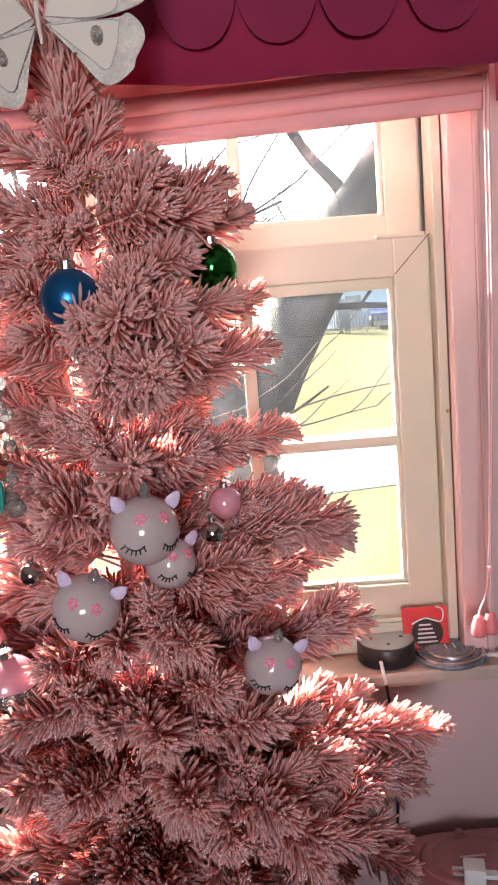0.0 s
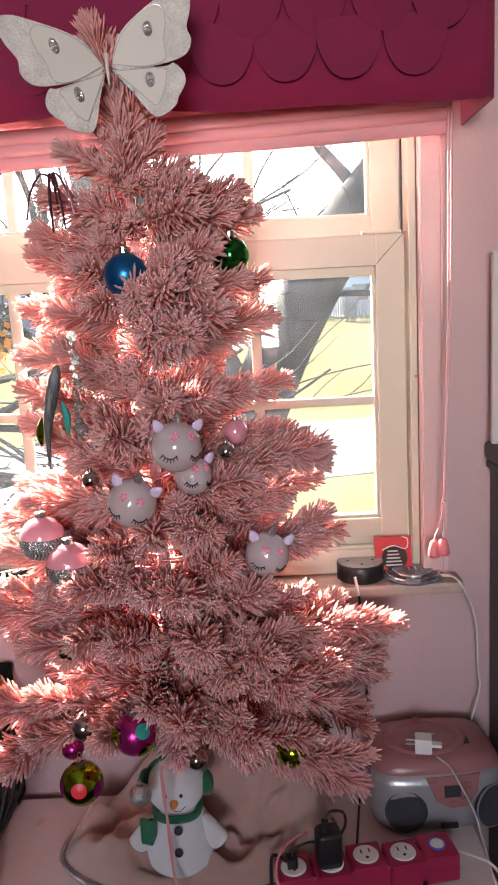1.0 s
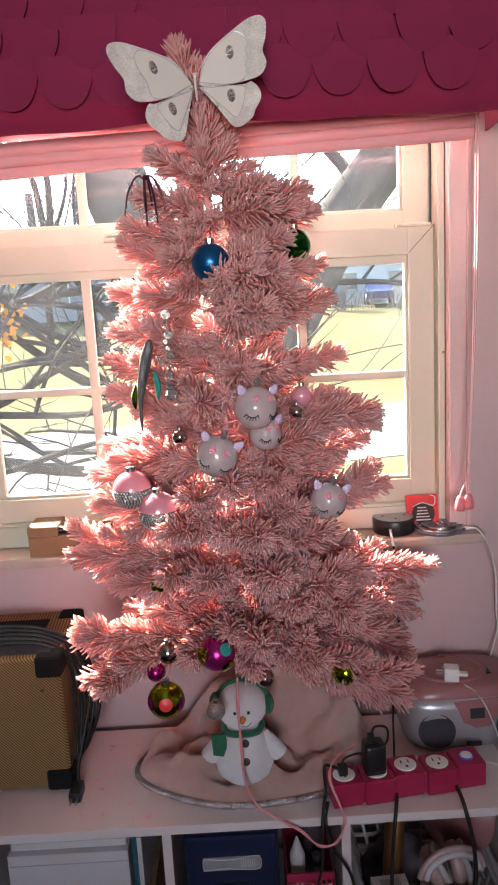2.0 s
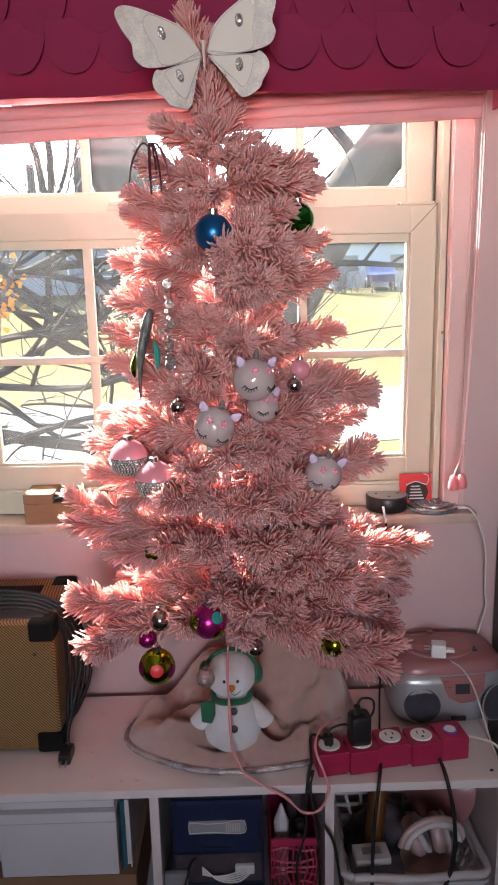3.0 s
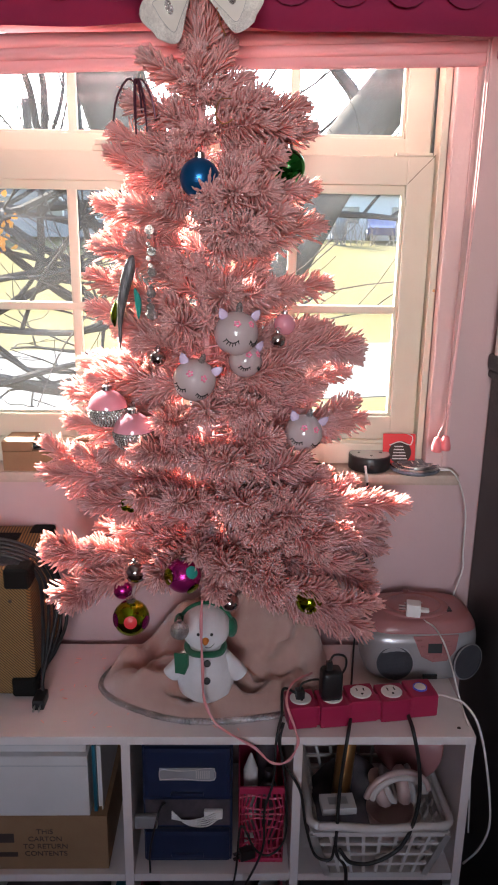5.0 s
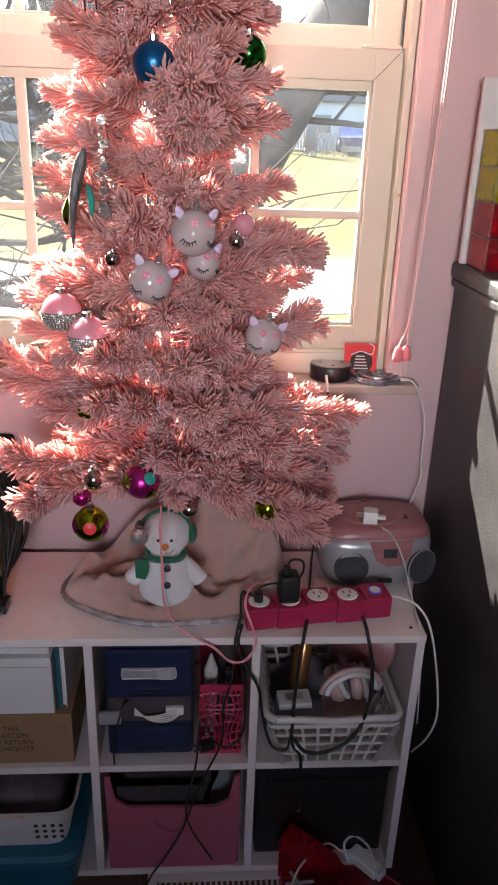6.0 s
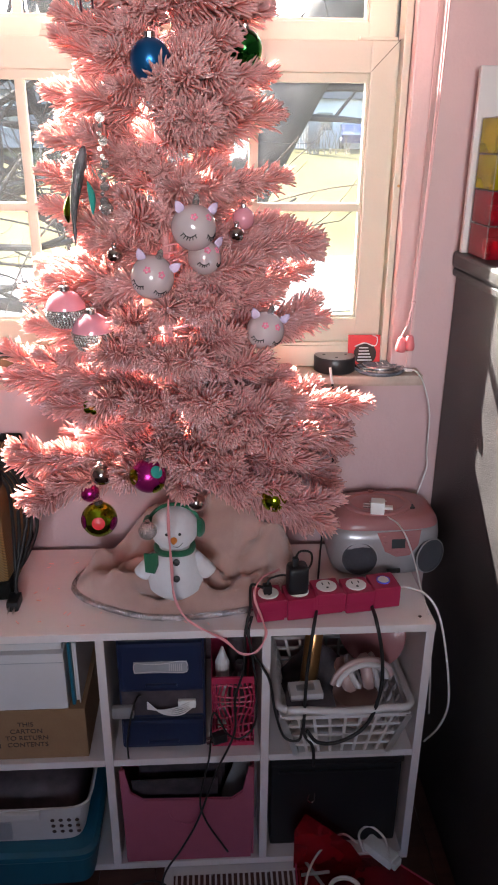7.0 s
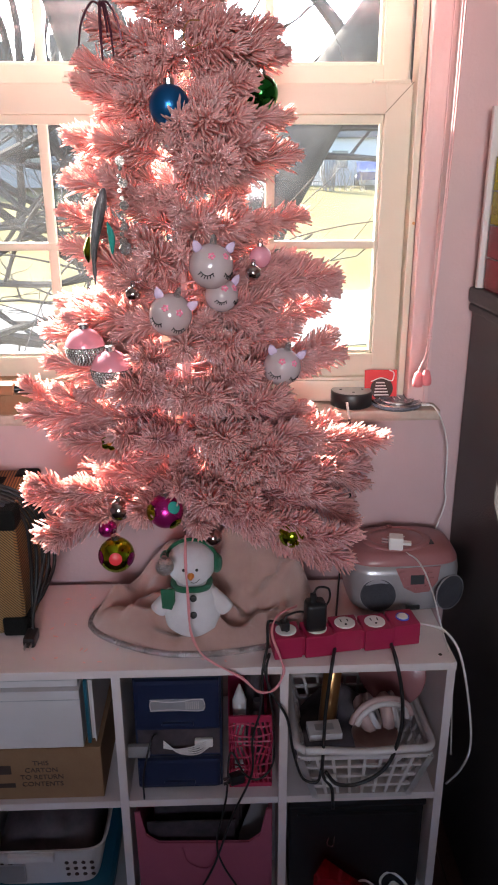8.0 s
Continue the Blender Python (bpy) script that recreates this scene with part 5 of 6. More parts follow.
draw = thing("drawer_unit", "navy plastic desktop drawer unit with cables", "drawer unit", (-0.115, 0.665, 0.306))
part("body", box(-0.083, 0.083, -0.125, 0.13, 0.0, 0.275, 0.006), M_NAVY, draw)
for z0, z1, y in ((0.150, 0.262, -0.140), (0.012, 0.080, -0.140)):
    d = part("drawer", box(-0.079, 0.079, y, -0.1255, z0, z1, 0.008), M_NAVY, draw)
    part("pull", box(-0.03, 0.03, y - 0.006, y + 0.002, z0 + 0.012, z0 + 0.020, 0.003), M_NAVY, d)
lb = part("label_strip", box(-0.050, 0.050, -0.1425, -0.1405, 0.196, 0.222, 0.0008), M_RGREY, draw, "clear label holder")
part("label_border", tube([(-0.048, -0.143, 0.198), (-0.05, -0.143, 0.209), (-0.046, -0.143, 0.220), (-0.02, -0.143, 0.217), (0.01, -0.143, 0.218), (0.03, -0.143, 0.222), (0.049, -0.143, 0.220), (0.049, -0.143, 0.198), (0.02, -0.143, 0.197), (-0.01, -0.143, 0.200), (-0.048, -0.143, 0.198)], 0.0009, 5, 3), M_PAPER, lb)
for k in range(7):
    part("bar_mark", box(0.016 + k * 0.0038, 0.018 + k * 0.0038, -0.1436, -0.1428, 0.201, 0.217), M_PAPER, lb)
# dark plate on the closed body, painting the shade of a drawer gap
tray = part("tray_gap_shade", box(-0.078, 0.078, -0.128, -0.1255, 0.084, 0.146), M_DARKMIX, draw, "dark plate for the shade in the open drawer")
wires = thing("white_wires", "coiled white wires and adapters in the open drawer", "cable", (-0.115, 0.536, 0.392))
for k in range(5):
    part("wire", tube([(-0.03, 0.0, 0.03 - 0.004 * k), (0.0, -0.012, 0.012 + 0.002 * k), (0.035, -0.012, 0.008 + 0.005 * k), (0.06, -0.004, 0.02 + 0.004 * k)], 0.0014, 6), M_WCABLE, wires)
part("adapter", box(-0.098, -0.055, -0.012, 0.0, 0.0, 0.028, 0.006), M_RGREY, wires)
part("adapter", box(0.03, 0.065, -0.008, 0.002, 0.018, 0.036, 0.004), M_OUTLET, wires)

pb = thing("perforated_basket", "hot pink perforated plastic basket", "basket", (0.022, 0.60, 0.306))
bm = bmesh.new()
for k in range(9):
    a = k * 0.7
    pts = [(-0.036 + 0.009 * k, -0.0635, 0.004), (-0.036 + 0.009 * k + 0.008 * math.sin(a), -0.0635, 0.05), (-0.036 + 0.009 * k - 0.008 * math.sin(a), -0.0635, 0.11), (-0.036 + 0.009 * k, -0.0635, 0.155)]
    tube(pts, 0.0022, 5, 5, bm)
for k in range(8):
    z = 0.02 + k * 0.018
    tube([(-0.04, -0.0635, z), (-0.015, -0.0635, z + 0.008 * math.sin(k * 1.9)), (0.015, -0.0635, z - 0.008 * math.sin(k * 1.3)), (0.04, -0.0635, z)], 0.0022, 5, 5, bm)
part("lattice", bm, M_HOT, pb, "lattice front")
part("rim", box(-0.042, 0.042, -0.066, -0.061, 0.155, 0.170, 0.002), M_HOT, pb)
part("rim", box(-0.042, 0.042, -0.066, -0.061, 0.0, 0.010, 0.002), M_HOT, pb)
for s in (-0.042, 0.040):
    part("side", box(s, s + 0.002, -0.061, 0.10, 0, 0.165), M_HOT, pb)
part("back", box(-0.04, 0.04, 0.09, 0.092, 0, 0.165), M_HOT, pb)
part("base", box(-0.04, 0.04, -0.061, 0.09, 0, 0.003), M_HOT, pb)
stuffp = thing("toiletries", "dark bottles and a white tube standing in the pink basket", "bottles", (0.022, 0.60, 0.309))
part("bottle", lathe([(0.016, 0), (0.017, 0.12), (0.008, 0.14), (0.008, 0.16), (0, 0.16)], 16), M_DARKMIX, stuffp, m=pose(0.015, -0.01, 0))
part("bottle", lathe([(0.02, 0), (0.02, 0.18), (0.01, 0.20), (0.01, 0.22), (0, 0.22)], 16), M_DARKMIX, stuffp, m=pose(0.012, 0.05, 0))
part("tube", lathe([(0.010, 0), (0.014, 0.17), (0.002, 0.205), (0, 0.205)], 14), M_PAPER, stuffp, m=pose(-0.02, -0.02, 0))


def crate(name, label, at, wt, wb, dt, db, h, material, nx, nz, thick=0.004, solid=0.25):
    """Tapered basket with a lattice of bars on its four sides."""
    e = thing(name, label, "basket", at)

    def corner(sx, sy, f):
        return Vector((sx * (wb + (wt - wb) * f), sy * (db + (dt - db) * f), h * f))
    for (a, b, n, nm) in (((-1, -1), (1, -1), nx, "front"), ((-1, 1), (1, 1), nx, "back"), ((-1, -1), (-1, 1), nx, "side"), ((1, -1), (1, 1), nx, "side")):
        for i in range(n + 1):
            u = i / n
            p0, p1 = corner(*a, 0).lerp(corner(*b, 0), u), corner(*a, 0.86).lerp(corner(*b, 0.86), u)
            part("upright_bar", tube([p0, p1], thick * (1.7 if i in (0, n) else 0.8), 4, 1, smooth=False), material, e)
        for j in range(nz + 1):
            f = 0.86 * j / nz
            part("cross_bar", tube([corner(*a, f), corner(*b, f)], thick * (1.5 if j == 0 else 1.2 if j == nz else 0.8), 4, 1, smooth=False), material, e)
    rim = [corner(-1, -1, 1), corner(1, -1, 1), corner(1, 1, 1), corner(-1, 1, 1)]
    pts = []
    for i in range(4):
        p, q2 = rim[i], rim[(i + 1) % 4]
        for u in (0.06, 0.2, 0.5, 0.8, 0.94):
            w = p.lerp(q2, u)
            pts.append((w.x, w.y, w.z - (0.006 if u == 0.5 else 0)))
    part("rim", tube(pts + pts[:1], 0.0075, 8, 3), material, e, "rounded rim", True)
    part("base", box(-wb, wb, -db, db, 0, 0.004), material, e)
    return e


crate("laundry_crate", "white plastic lattice basket full of things", (0.236, 0.615, 0.306), 0.128, 0.090, 0.125, 0.105, 0.125, M_BASKET, 8, 4, 0.005)
hp = thing("headphones", "rose gold over-ear headphones lying in the basket", "headphones", (0.268, 0.60, 0.395), 10)
for s in (-1, 1):
    c = part("ear_cup", lathe([(0, -0.012), (0.030, -0.012), (0.036, -0.004), (0.036, 0.006), (0.028, 0.012), (0, 0.012)], 28), M_ROSE, hp, smooth=True, m=pose(s * 0.022, -0.02, 0.045, 12, 70 + 8 * s, 0))
    part("cushion", lathe([(0.020, 0.011), (0.034, 0.011), (0.036, 0.018), (0.030, 0.022), (0.020, 0.018)], 28, cap=False), M_PAPER, c, "pale ear cushion", True)
for r0 in (0.052, 0.062):
    part("headband", tube([(r0 * math.cos(a) , -0.055 + 0.4 * (r0 - 0.05), 0.045 + r0 * 0.9 * math.sin(a)) for a in np.linspace(0.15, 2.99, 9)], 0.006), M_ROSE if r0 > 0.055 else M_PAPER, hp, smooth=True)
jar = thing("rose_cup", "rose pink plastic tub in the basket", "tub", (0.268, 0.560, 0.345))
part("shell", lathe([(0.030, 0), (0.046, 0.062), (0.044, 0.062), (0.029, 0.003), (0, 0.003)], 28), M_ROSE, jar, smooth=True)
cyl = thing("brass_tube", "brass coloured metal tube standing in the basket", "tube", (0.178, 0.60, 0.40))
part("shell", lathe([(0.016, 0), (0.018, 0.002), (0.018, 0.125), (0.013, 0.130), (0.013, 0.150), (0, 0.152)], 24), M_BRASS, cyl, smooth=True, m=pose(0, 0, 0, -10, 6))
# closed tube: a black disc paints the shade of its hollow end
part("open_end_shade", lathe([(0, -0.001), (0.013, -0.001), (0.013, 0.001), (0, 0.001)], 20), M_BLACK, cyl, m=pose(0, -0.001, -0.001, -10, 6))
sb = thing("white_box", "small white printed box in the basket", "box", (0.165, 0.548, 0.42), 4)
part("body", box(-0.032, 0.032, -0.02, 0.02, 0, 0.014, 0.001), M_PAPER, sb)
part("print_bar", box(-0.018, 0.018, -0.008, 0.010, 0.0142, 0.0147), M_RGREY, sb)
pk = thing("pink_disc", "pink round lid standing in the basket", "lid", (0.318, 0.66, 0.40))
part("disc", lathe([(0, 0), (0.075, 0), (0.077, 0.004), (0.075, 0.008), (0, 0.008)], 36), M_RPINK, pk, smooth=True, m=pose(0, 0, 0.085, 70, 0, -40))
dk = thing("dark_bag", "dark cloth bag filling the basket", "bag", (0.215, 0.66, 0.31))
part("cloth", sheet(lambda u, v: (-0.10 + 0.20 * u, -0.06 + 0.12 * v, 0.09 * math.sin(math.pi * min(1, max(0, u))) ** 0.4 * math.sin(math.pi * v) ** 0.4 * (1.2 + 0.3 * math.sin(u * 9 + v * 6))), 18, 14), M_DARKMIX, dk, smooth=True)
clip = thing("white_clip", "white cable clip on the basket front", "clip", (0.172, 0.486, 0.362))
part("body", box(-0.010, 0.010, -0.006, 0.006, -0.010, 0.012, 0.003), M_OUTLET, clip)

tote = thing("teal_tote", "teal plastic storage tote with a lid", "storage box", (-0.385, 0.600, 0.0205))
part("body", loft([(0.118, 0.13, 0.0, 0, 9), (0.125, 0.14, 0.09, 0, 9)]), M_TEAL, tote)
part("lid", loft([(0.132, 0.152, 0.088, 0, 9), (0.134, 0.155, 0.094, 0, 9), (0.134, 0.155, 0.106, 0, 9), (0.126, 0.146, 0.112, 0, 9)]), M_TEAL, tote)
wb = thing("white_basket", "white plastic basket with punched round holes", "basket", (-0.385, 0.605, 0.134))
part("shell", loft([(0.105, 0.125, 0.0, 0, 8), (0.122, 0.135, 0.085, 0, 8), (0.128, 0.140, 0.098, 0, 8), (0.124, 0.136, 0.098, 0, 8), (0.118, 0.131, 0.085, 0, 8), (0.102, 0.121, 0.004, 0, 8)]), M_BASKET, wb)
for i in range(4):
    for j in range(3):
        for sx in (0.050, -0.105):
            part("hole", lathe([(0, 0), (0.0042, 0), (0.0042, 0.001), (0, 0.001)], 10), M_INK, wb, m=pose(sx + i * 0.016, -0.1262 - 0.0028 * j - 0.0025, 0.026 + j * 0.018, 95))
part("tag", box(-0.088, -0.030, -0.1385, -0.1335, 0.020, 0.062), M_RGREY, wb, "grey printed tag")
part("latch", box(-0.058, 0.03, -0.147, -0.136, 0.076, 0.094, 0.004), M_BASKET, wb)
bl = thing("black_bundle", "black folded bundle in the white basket", "cloth", (-0.385, 0.61, 0.145))
part("cloth", sheet(lambda u, v: (-0.10 + 0.20 * u, -0.11 + 0.22 * v, 0.118 * (math.sin(math.pi * u) * math.sin(math.pi * v)) ** 0.3 + 0.006 * math.sin(u * 14 + v * 5)), 20, 16), M_DARKMIX, bl, smooth=True)

pbin = thing("pink_bin", "pink fabric cube bin with a cut front", "bin", (-0.070, 0.648, 0.0205))
lip = [(-0.132, 0.0), (0.128, 0.0), (0.133, 0.250), (0.122, 0.250), (0.112, 0.185), (0.088, 0.165), (-0.092, 0.170), (-0.118, 0.192), (-0.125, 0.252), (-0.136, 0.252)]
part("front", prism(lip, -0.003, 0.003, 0.002), M_BIN, pbin, m=pose(0, -0.134, 0, 90))
for s in (-0.134, 0.130):
    part("side", box(s, s + 0.004, -0.130, 0.14, 0, 0.25, 0.001), M_BIN, pbin)
part("back", box(-0.13, 0.13, 0.137, 0.141, 0, 0.25, 0.001), M_BIN, pbin)
part("base", box(-0.13, 0.13, -0.13, 0.137, 0, 0.003), M_BIN, pbin)
part("handle_flap", tube([(-0.045, -0.139, 0.160), (-0.035, -0.141, 0.125), (-0.005, -0.142, 0.108), (0.015, -0.141, 0.118), (0.032, -0.139, 0.160)], 0.0014), M_BIN, pbin, "stitched handle flap")
inb = thing("dark_folders", "dark folders and clear sleeves standing in the pink bin", "folders", (-0.07, 0.65, 0.024))
for k in range(6):
    part("folder", box(-0.115 + k * 0.012, 0.06 + k * 0.008, -0.10 + k * 0.035, -0.096 + k * 0.035, 0, 0.215 + 0.006 * (k % 3), 0.001), M_DARKMIX, inb, m=pose(0, 0, 0, 6, 0, 0))
part("sleeve", box(0.0, 0.11, -0.085, -0.082, 0.06, 0.225), M_RGREY, inb, "grey clear sleeve", m=pose(0.01, 0, 0, 0, 20, 12))

bbin = thing("black_bin", "black plastic storage cube bin", "bin", (0.236, 0.66, 0.0205))
part("body", box(-0.136, 0.136, -0.122, 0.135, 0, 0.225, 0.006), M_BLACK, bbin)
part("lid", box(-0.139, 0.139, -0.127, 0.14, 0.2255, 0.245, 0.006), M_BLACK, bbin)
part("lid_ridge", box(-0.12, 0.12, -0.1275, -0.122, 0.205, 0.210, 0.001), M_BLACK, bbin)
part("metal_clip", tube([(-0.055, -0.124, 0.145), (-0.058, -0.127, 0.130), (-0.046, -0.127, 0.126), (-0.043, -0.124, 0.148)], 0.0014, 6), M_STEEL, bbin, "small metal clip")

# ---- on the floor ----
vent = thing("floor_register", "cream metal floor heating register with slats", "vent", (0.02, 0.445, -0.006))
part("frame", ring(-0.125, 0.155, -0.045, 0.045, 0.020, 0.0, 0.008), M_BASKET, vent, m=pose(0, 0, 0.0095, -90) @ pose(0, 0, 0))
# no duct below: a flat black sheet gives the shade under the slats
part("well_shade", box(-0.125, 0.155, -0.045, 0.045, 0.0, 0.0015), M_BLACK, vent, "black sheet for the shade in the duct")
for k in range(24):
    part("slat", box(-0.121 + k * 0.0117, -0.1165 + k * 0.0117, -0.044, 0.044, 0.0016, 0.0085), M_BASKET, vent)
fold_ = thing("red_folder", "red translucent plastic folder with cables on the floor", "folder", (0.30, 0.50, -0.005), 0)
part("sleeve", prism([(-0.10, 0.115), (-0.145, 0.045), (-0.155, -0.16), (0.16, -0.16), (0.16, -0.095), (0.03, 0.02)], 0.0, 0.018, 0.004), M_REDACR, fold_)
part("fold_edge", tube([(-0.155, -0.16, 0.019), (-0.145, 0.045, 0.019), (-0.10, 0.115, 0.019), (0.03, 0.02, 0.019), (0.16, -0.095, 0.019)], 0.002, 6, 1, smooth=False), M_HOT, fold_)
part("raised_flap", prism([(-0.153, 0.114), (-0.131, 0.161), (-0.033, 0.069), (0.02, -0.023), (-0.152, -0.013)], 0.0, 0.003), M_REDACR, fold_, "raised folder corner", m=pose(0, -0.003, 0, 90))
chg2 = thing("laptop_charger", "white power adapter lying on the red folder", "charger", (0.335, 0.505, 0.014), -48)
part("block", box(-0.036, 0.036, -0.016, 0.016, 0, 0.024, 0.005), M_OUTLET, chg2)
part("plug_end", box(0.0365, 0.046, -0.012, 0.012, 0.003, 0.021, 0.003), M_OUTLET, chg2)
cable("white charging cable lying on the red folder", [(0.161, 0.386, 0.030), (0.168, 0.442, 0.035), (0.197, 0.487, 0.050), (0.253, 0.531, 0.050), (0.288, 0.516, 0.040)], 0.0024, M_WCABLE)
cable("white cable bent up from the adapter", [(0.296, 0.495, 0.040), (0.290, 0.521, 0.060), (0.316, 0.540, 0.060), (0.344, 0.519, 0.050), (0.348, 0.479, 0.040)], 0.0026, M_WCABLE)
ringc = thing("coiled_cable", "small white coiled cable on the red folder", "cable", (0.245, 0.425, 0.016))
for k in range(2):
    part("coil", tube([((0.030 + 0.003 * k) * math.cos(a), (0.026 + 0.003 * k) * math.sin(a), 0.003 + 0.003 * k) for a in np.linspace(0, 2 * math.pi, 17)], 0.0024, 6, 3), M_WCABLE, ringc)
sticks = thing("clear_sticks", "clear plastic sticks crossed on the red folder", "sticks", (0.19, 0.465, 0.0145))
part("stick", box(-0.045, 0.045, -0.003, 0.003, 0, 0.004, 0.001), M_RGREY, sticks, m=pose(0, 0, 0, 0, 0, -62))
part("stick", box(-0.030, 0.030, -0.003, 0.003, 0.0045, 0.0085, 0.001), M_RGREY, sticks, m=pose(0, 0, 0, 0, 0, 4))
rnd = random.Random(21)
lit = bmesh.new()
for k in range(70):
    x, y = rnd.uniform(-0.39, 0.2), rnd.uniform(0.52, 0.80)
    a = rnd.uniform(0, 180)
    join(lit, box(-0.0035, 0.0035, -0.0008, 0.0008, 0, 0.0009), pose(x, y, H + 0.0002, 0, 0, a) @ Matrix.Diagonal((rnd.uniform(0.4, 1.5), 1, 1, 1)))
tagged(part("fallen_flock", lit, M_NEEDLE), "crumbs of fallen pink flock on the shelf top", "crumbs", kind="stuff")

# floor planks
plank_mesh = box(-0.0585, 0.0585, -0.55, 0.55, 0, 0.006, 0.0012, seg=1)
pm = bpy.data.meshes.new("plank")
plank_mesh.to_mesh(pm)
plank_mesh.free()
pm.materials.append(M_FLOOR)
for i in range(24):
    for j in range(3):
        part("plank", pm, None, floor, m=pose(-1.5 + i * 0.118, 0.27 - j * 1.102, -0.0061))

# ---- outdoors ----
GZ = -1.0
GF = 1.0           # far ground, up the slope
structure("ground", prism([(-300, GZ - 0.3), (900, GZ - 0.3), (900, GF), (48, GF), (17.5, GZ), (-300, GZ)], -300, 300), M_GRASS, "sunlit yellow winter lawn reaching the horizon", "ground").matrix_basis = Matrix(((0, 0, 1, 0), (1, 0, 0, 0), (0, 1, 0, 0), (0, 0, 0, 1)))
structure("road", box(-36, 11, -2.7, 2.7, GZ + 0.002, GZ + 0.012), M_ROAD, "pale sunlit concrete road beyond the lawn", "road").matrix_basis = pose(-0.8, 12.7, 0, 0, 0, 13)


def limb(bm, p0, d, ln, r, depth, g, deep=3):
    """A crooked tapering limb with side limbs."""
    pts, p, dd = [p0], p0, d.normalized()
    n = 5
    for _ in range(n):
        dd = (dd + Vector((g.uniform(-1, 1), g.uniform(-1, 1), g.uniform(-0.7, 0.9))) * 0.20).normalized()
        p = p + dd * ln / n
        pts.append(p)
    tube(pts, lambda t: r * (1 - 0.6 * t), 6 if depth < 2 else 4, 2, bm)
    if depth < deep:
        for k in range(3):
            q = pts[g.choice((2, 3, 4, 5))]
            nd = (dd + Vector((g.uniform(-1, 1), g.uniform(-1, 1), g.uniform(-0.6, 0.8))) * 0.95).normalized()
            limb(bm, q, nd, ln * g.uniform(0.5, 0.75), r * 0.48, depth + 1, g, deep)


def yard_tree(label, path, r0, starts, seed):
    t = thing("yard_tree", label, "tree", path[0])
    base = Vector(path[0])
    loc = [Vector(p) - base for p in path]
    part("trunk", tube(loc, lambda u: r0 * (1.25 - 0.45 * u), 14, 6), M_BARK, t, smooth=True)
    g = random.Random(seed)
    crown = bmesh.new()
    for f, d, ln, r in starts:
        i = min(len(loc) - 2, int(f * (len(loc) - 1)))
        k = f * (len(loc) - 1) - i
        limb(crown, loc[i].lerp(loc[i + 1], k), Vector(d), ln, r, 0, g)
    part("crown", crown, M_TWIG, t)
    return t


yard_tree("bare spreading tree with a few dry leaves", [(-3.1, 6.3, -1.05), (-3.05, 6.3, 0.2), (-3.0, 6.3, 1.2), (-2.9, 6.3, 2.4), (-2.8, 6.3, 4.0)], 0.20,
          [(0.3, (1, -0.1, 0.18), 2.2, 0.05), (0.42, (1, 0, 0.05), 2.0, 0.045), (0.5, (1, -0.2, 0.35), 2.2, 0.055), (0.62, (1, 0.1, -0.1), 2.2, 0.045), (0.7, (0.8, 0, 0.5), 2.4, 0.06), (0.85, (1, 0, 0.3), 2.4, 0.05), (0.2, (1, -0.2, 0.1), 2.6, 0.045), (0.35, (1, -0.2, -0.05), 2.8, 0.045), (0.55, (1, 0, 0.15), 3.0, 0.055)], 11)
front = yard_tree("big bare forked tree on the front lawn", [(-0.25, 6, -1.05), (-0.05, 6, 0.2), (0.25, 6, 1.0), (0.6, 6, 1.65), (0.95, 6, 2.2), (1.5, 6.0, 2.95), (2.1, 6.1, 4.2)], 0.24,
                  [(0.55, (0.9, 0.2, 0.12), 1.6, 0.05), (0.5, (0.8, 0.5, -0.15), 1.3, 0.035), (0.75, (1, 0.1, 0.4), 2.0, 0.08), (0.9, (0.9, 0, 0.2), 2.0, 0.07), (0.7, (-0.6, 0.4, 0.8), 1.6, 0.06),
                   (0.12, (-1, -0.1, 0.22), 2.4, 0.09), (0.16, (-1, 0.1, 0.40), 2.5, 0.09), (0.22, (-1, -0.15, 0.55), 2.3, 0.08), (0.18, (-1, 0.2, 0.10), 2.4, 0.06), (0.26, (-1, 0.0, 0.30), 2.6, 0.07), (0.10, (-1, 0.1, -0.02), 2.0, 0.05)], 3)
part("trunk", tube([(0.26, 0, 1.0), (0.02, 0.05, 1.75), (-0.30, 0.1, 2.45), (-0.70, 0.1, 3.3), (-1.1, 0.1, 4.6)], lambda u: 0.36 - 0.08 * u, 14, 6), M_BARK, front, "second leaning trunk of the fork", True)


for k, (x, y, s) in enumerate(((-9.5, 46, 1.5), (0.2, 52, 1.6), (14.5, 47, 1.3), (-14.0, 52, 1.6), (-3.2, 58, 1.7))):
    yard_tree("bare winter tree beyond the road", [(x, y, GF - 0.1), (x + 0.1, y, 1.2 * s), (x + 0.3, y, 3 * s), (x + 0.2, y, 6 * s)], 0.2 * s,
              [(0.35, (-1, 0, 0.7), 2.8 * s, 0.1), (0.42, (1, 0, 0.8), 3.0 * s, 0.1), (0.55, (-0.7, 0, 1), 2.6 * s, 0.09), (0.65, (0.9, 0, 0.7), 2.6 * s, 0.09), (0.8, (-0.4, 0, 1), 2.4 * s, 0.08)], 40 + k)


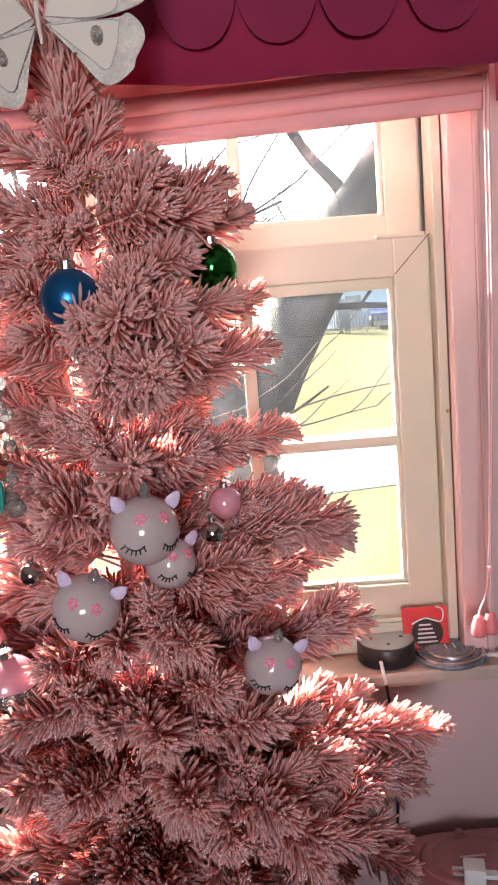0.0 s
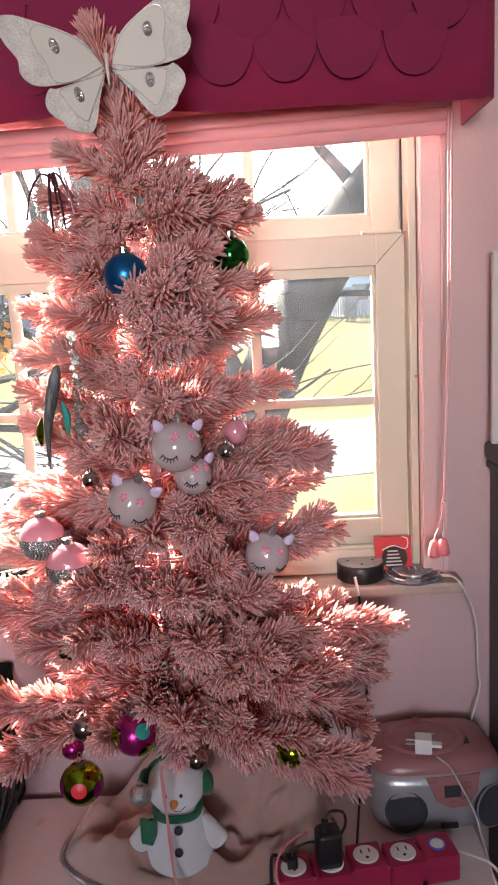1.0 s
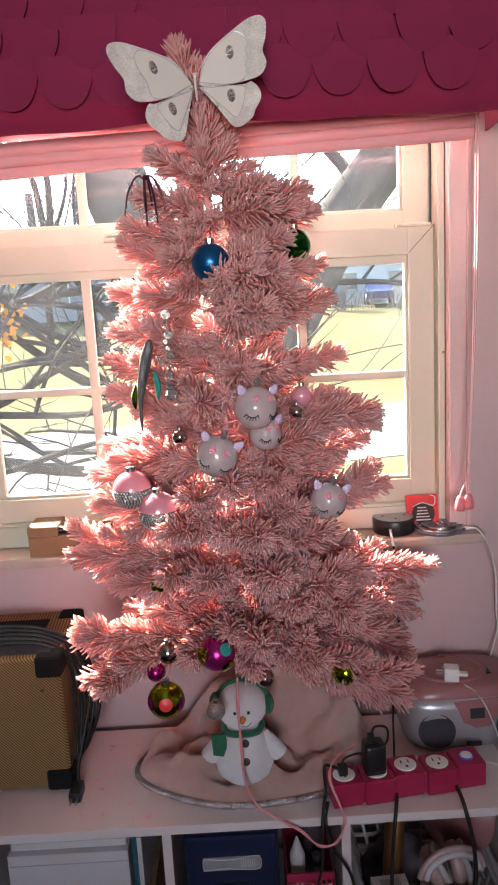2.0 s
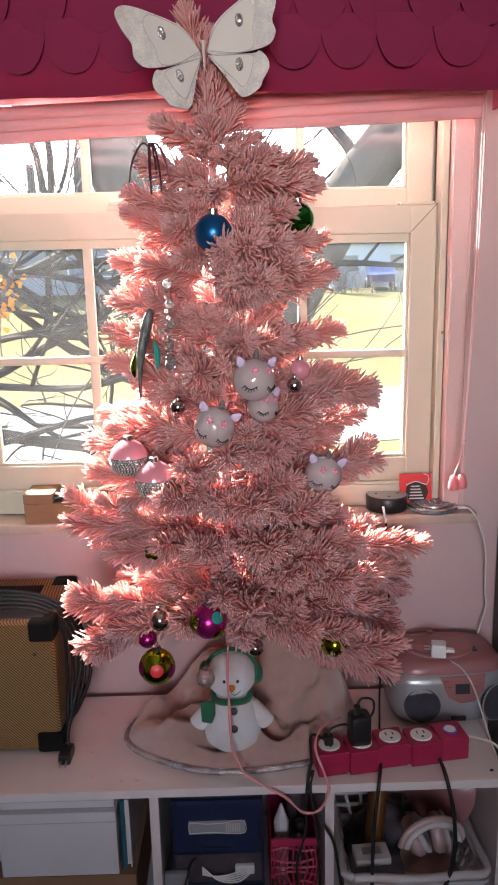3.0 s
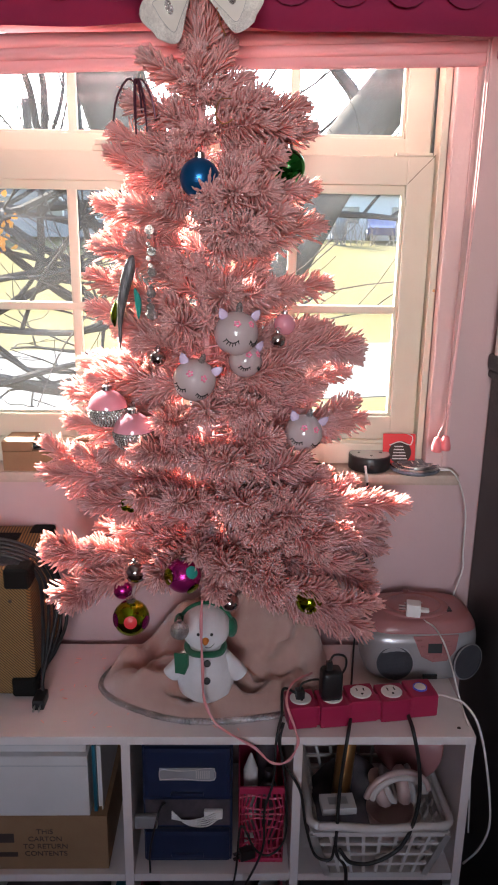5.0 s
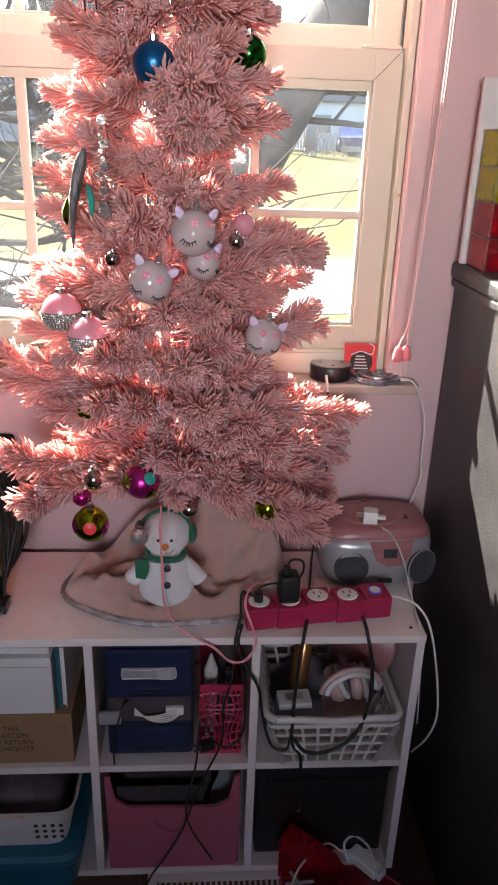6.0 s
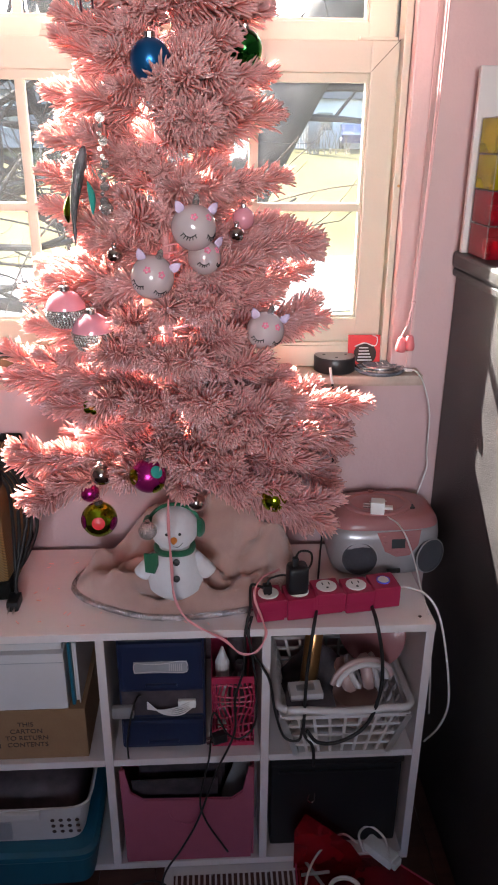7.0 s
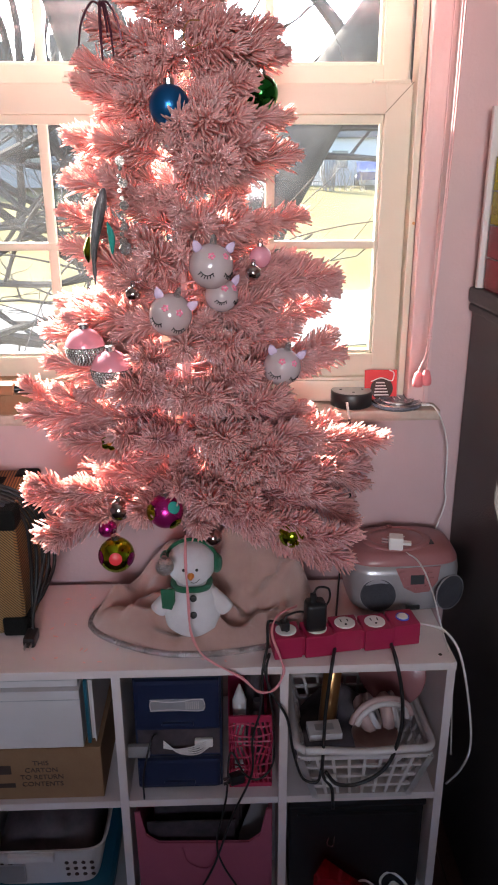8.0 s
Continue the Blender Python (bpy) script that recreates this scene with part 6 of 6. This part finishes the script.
def house(label, x0, x1, y0, y1, h, ridge, material, windows):
    e = thing("house", label, "house", ((x0 + x1) / 2, y0, GZ))
    w, d = (x1 - x0) / 2, y1 - y0
    e.location.z = GF
    part("wall", box(-w, w, 0, d, 0, h), material, e)
    p = prism([(-w - 0.4, h - 0.1), (w + 0.4, h - 0.1), (0, ridge)], 0, d + 0.8)
    part("roof", p, M_ROOF, e, m=pose(0, d + 0.4, 0, 90))
    for wx, wz, ww, wh in windows:
        o = part("window", box(wx - ww / 2, wx + ww / 2, -0.05, 0.02, wz, wz + wh), M_SIDING, e)
        part("pane", box(wx - ww / 2 + 0.08, wx + ww / 2 - 0.08, -0.07, -0.052, wz + 0.08, wz + wh - 0.08), M_SMOKE, o)
    return e


house("white sided house across the road", 6.6, 15.0, 50, 58, 3.0, 5.6, M_SIDING, [(-3.2, 1.0, 1.2, 1.2), (0, 1.0, 1.2, 1.2), (2.6, 1.0, 1.2, 1.2)])
house("grey house across the road", -16, -5, 44, 52, 3.0, 5.8, M_FENCE, [(-3, 1.0, 1.3, 1.3), (0, 1.0, 1.2, 1.2), (3, 1.0, 1.2, 1.2)])
fence = thing("picket_fence", "weathered grey board fence beyond the lawn", "fence", (4.6, 48.5, GF))
for k in range(16):
    part("board", box(k * 0.16, k * 0.16 + 0.13, 0, 0.03, 0, 1.9), M_FENCE, fence)
part("rail", box(0, 2.56, 0.031, 0.07, 0.4, 0.5), M_FENCE, fence)


def parked_car(label, at, rz, material):
    e = thing("parked_car", label, "car", at, rz)
    prof = [(-2.2, 0.35), (-2.25, 0.8), (-1.5, 0.95), (-0.9, 1.4), (0.8, 1.45), (1.5, 1.0), (2.15, 0.9), (2.25, 0.4)]
    part("body", prism(prof, -0.85, 0.85, 0.08), material, e, m=pose(0, 0, 0, 90))
    for s in (-1, 1):
        part("side_window", prism([(-1.3, 0.97), (-0.85, 1.33), (0.7, 1.37), (1.3, 1.0)], 0, 0.01), M_SMOKE, e, m=pose(0, s * 0.852 + 0.005, 0, 90))
    for x in (-1.4, 1.4):
        for s in (-1, 1):
            wl = part("wheel", lathe([(0, -0.1), (0.30, -0.1), (0.33, -0.06), (0.33, 0.06), (0.30, 0.1), (0, 0.1)], 20), M_BLACK, e, m=pose(x, s * 0.78, 0.33, 90))
            part("rim", lathe([(0, -0.11), (0.18, -0.11), (0.18, 0.11), (0, 0.11)], 14), M_GRILLE, wl)
    return e


parked_car("dark blue parked car across the lawn", (9.1, 47.5, GF), 82, M_CARBLUE)
parked_car("pale blue parked car far off", (-8.5, 49, GF), -10, M_CARBLUE)
shrub = tagged(part("shrub", (lambda b, g: [limb(b, Vector((8.4 + g.uniform(-2.6, 2.6), 44.2, GF - 0.25)), Vector((g.uniform(-0.6, 0.6), 0, 1)), 1.3, 0.03, 2, g) for _ in range(46)] and b)(bmesh.new(), random.Random(2)), M_BUSH), "bare brown shrub bed across the lawn", "shrub", kind="stuff")

rnd = random.Random(31)
lf = bmesh.new()
for k in range(60):
    c = (-2.12 + rnd.gauss(0, 0.10), 6.0 + rnd.gauss(0, 0.1), 1.45 + rnd.gauss(0, 0.16))
    join(lf, prism([(0, 0), (0.018, 0.02), (0.03, 0.055), (0.0, 0.075), (-0.03, 0.055), (-0.018, 0.02)], 0, 0.002), pose(*c, rnd.uniform(0, 360), rnd.uniform(0, 360), rnd.uniform(0, 360)))
tagged(part("dry_leaves", lf, M_LEAF), "clusters of dry orange leaves still on the bare tree", "leaves", kind="stuff")
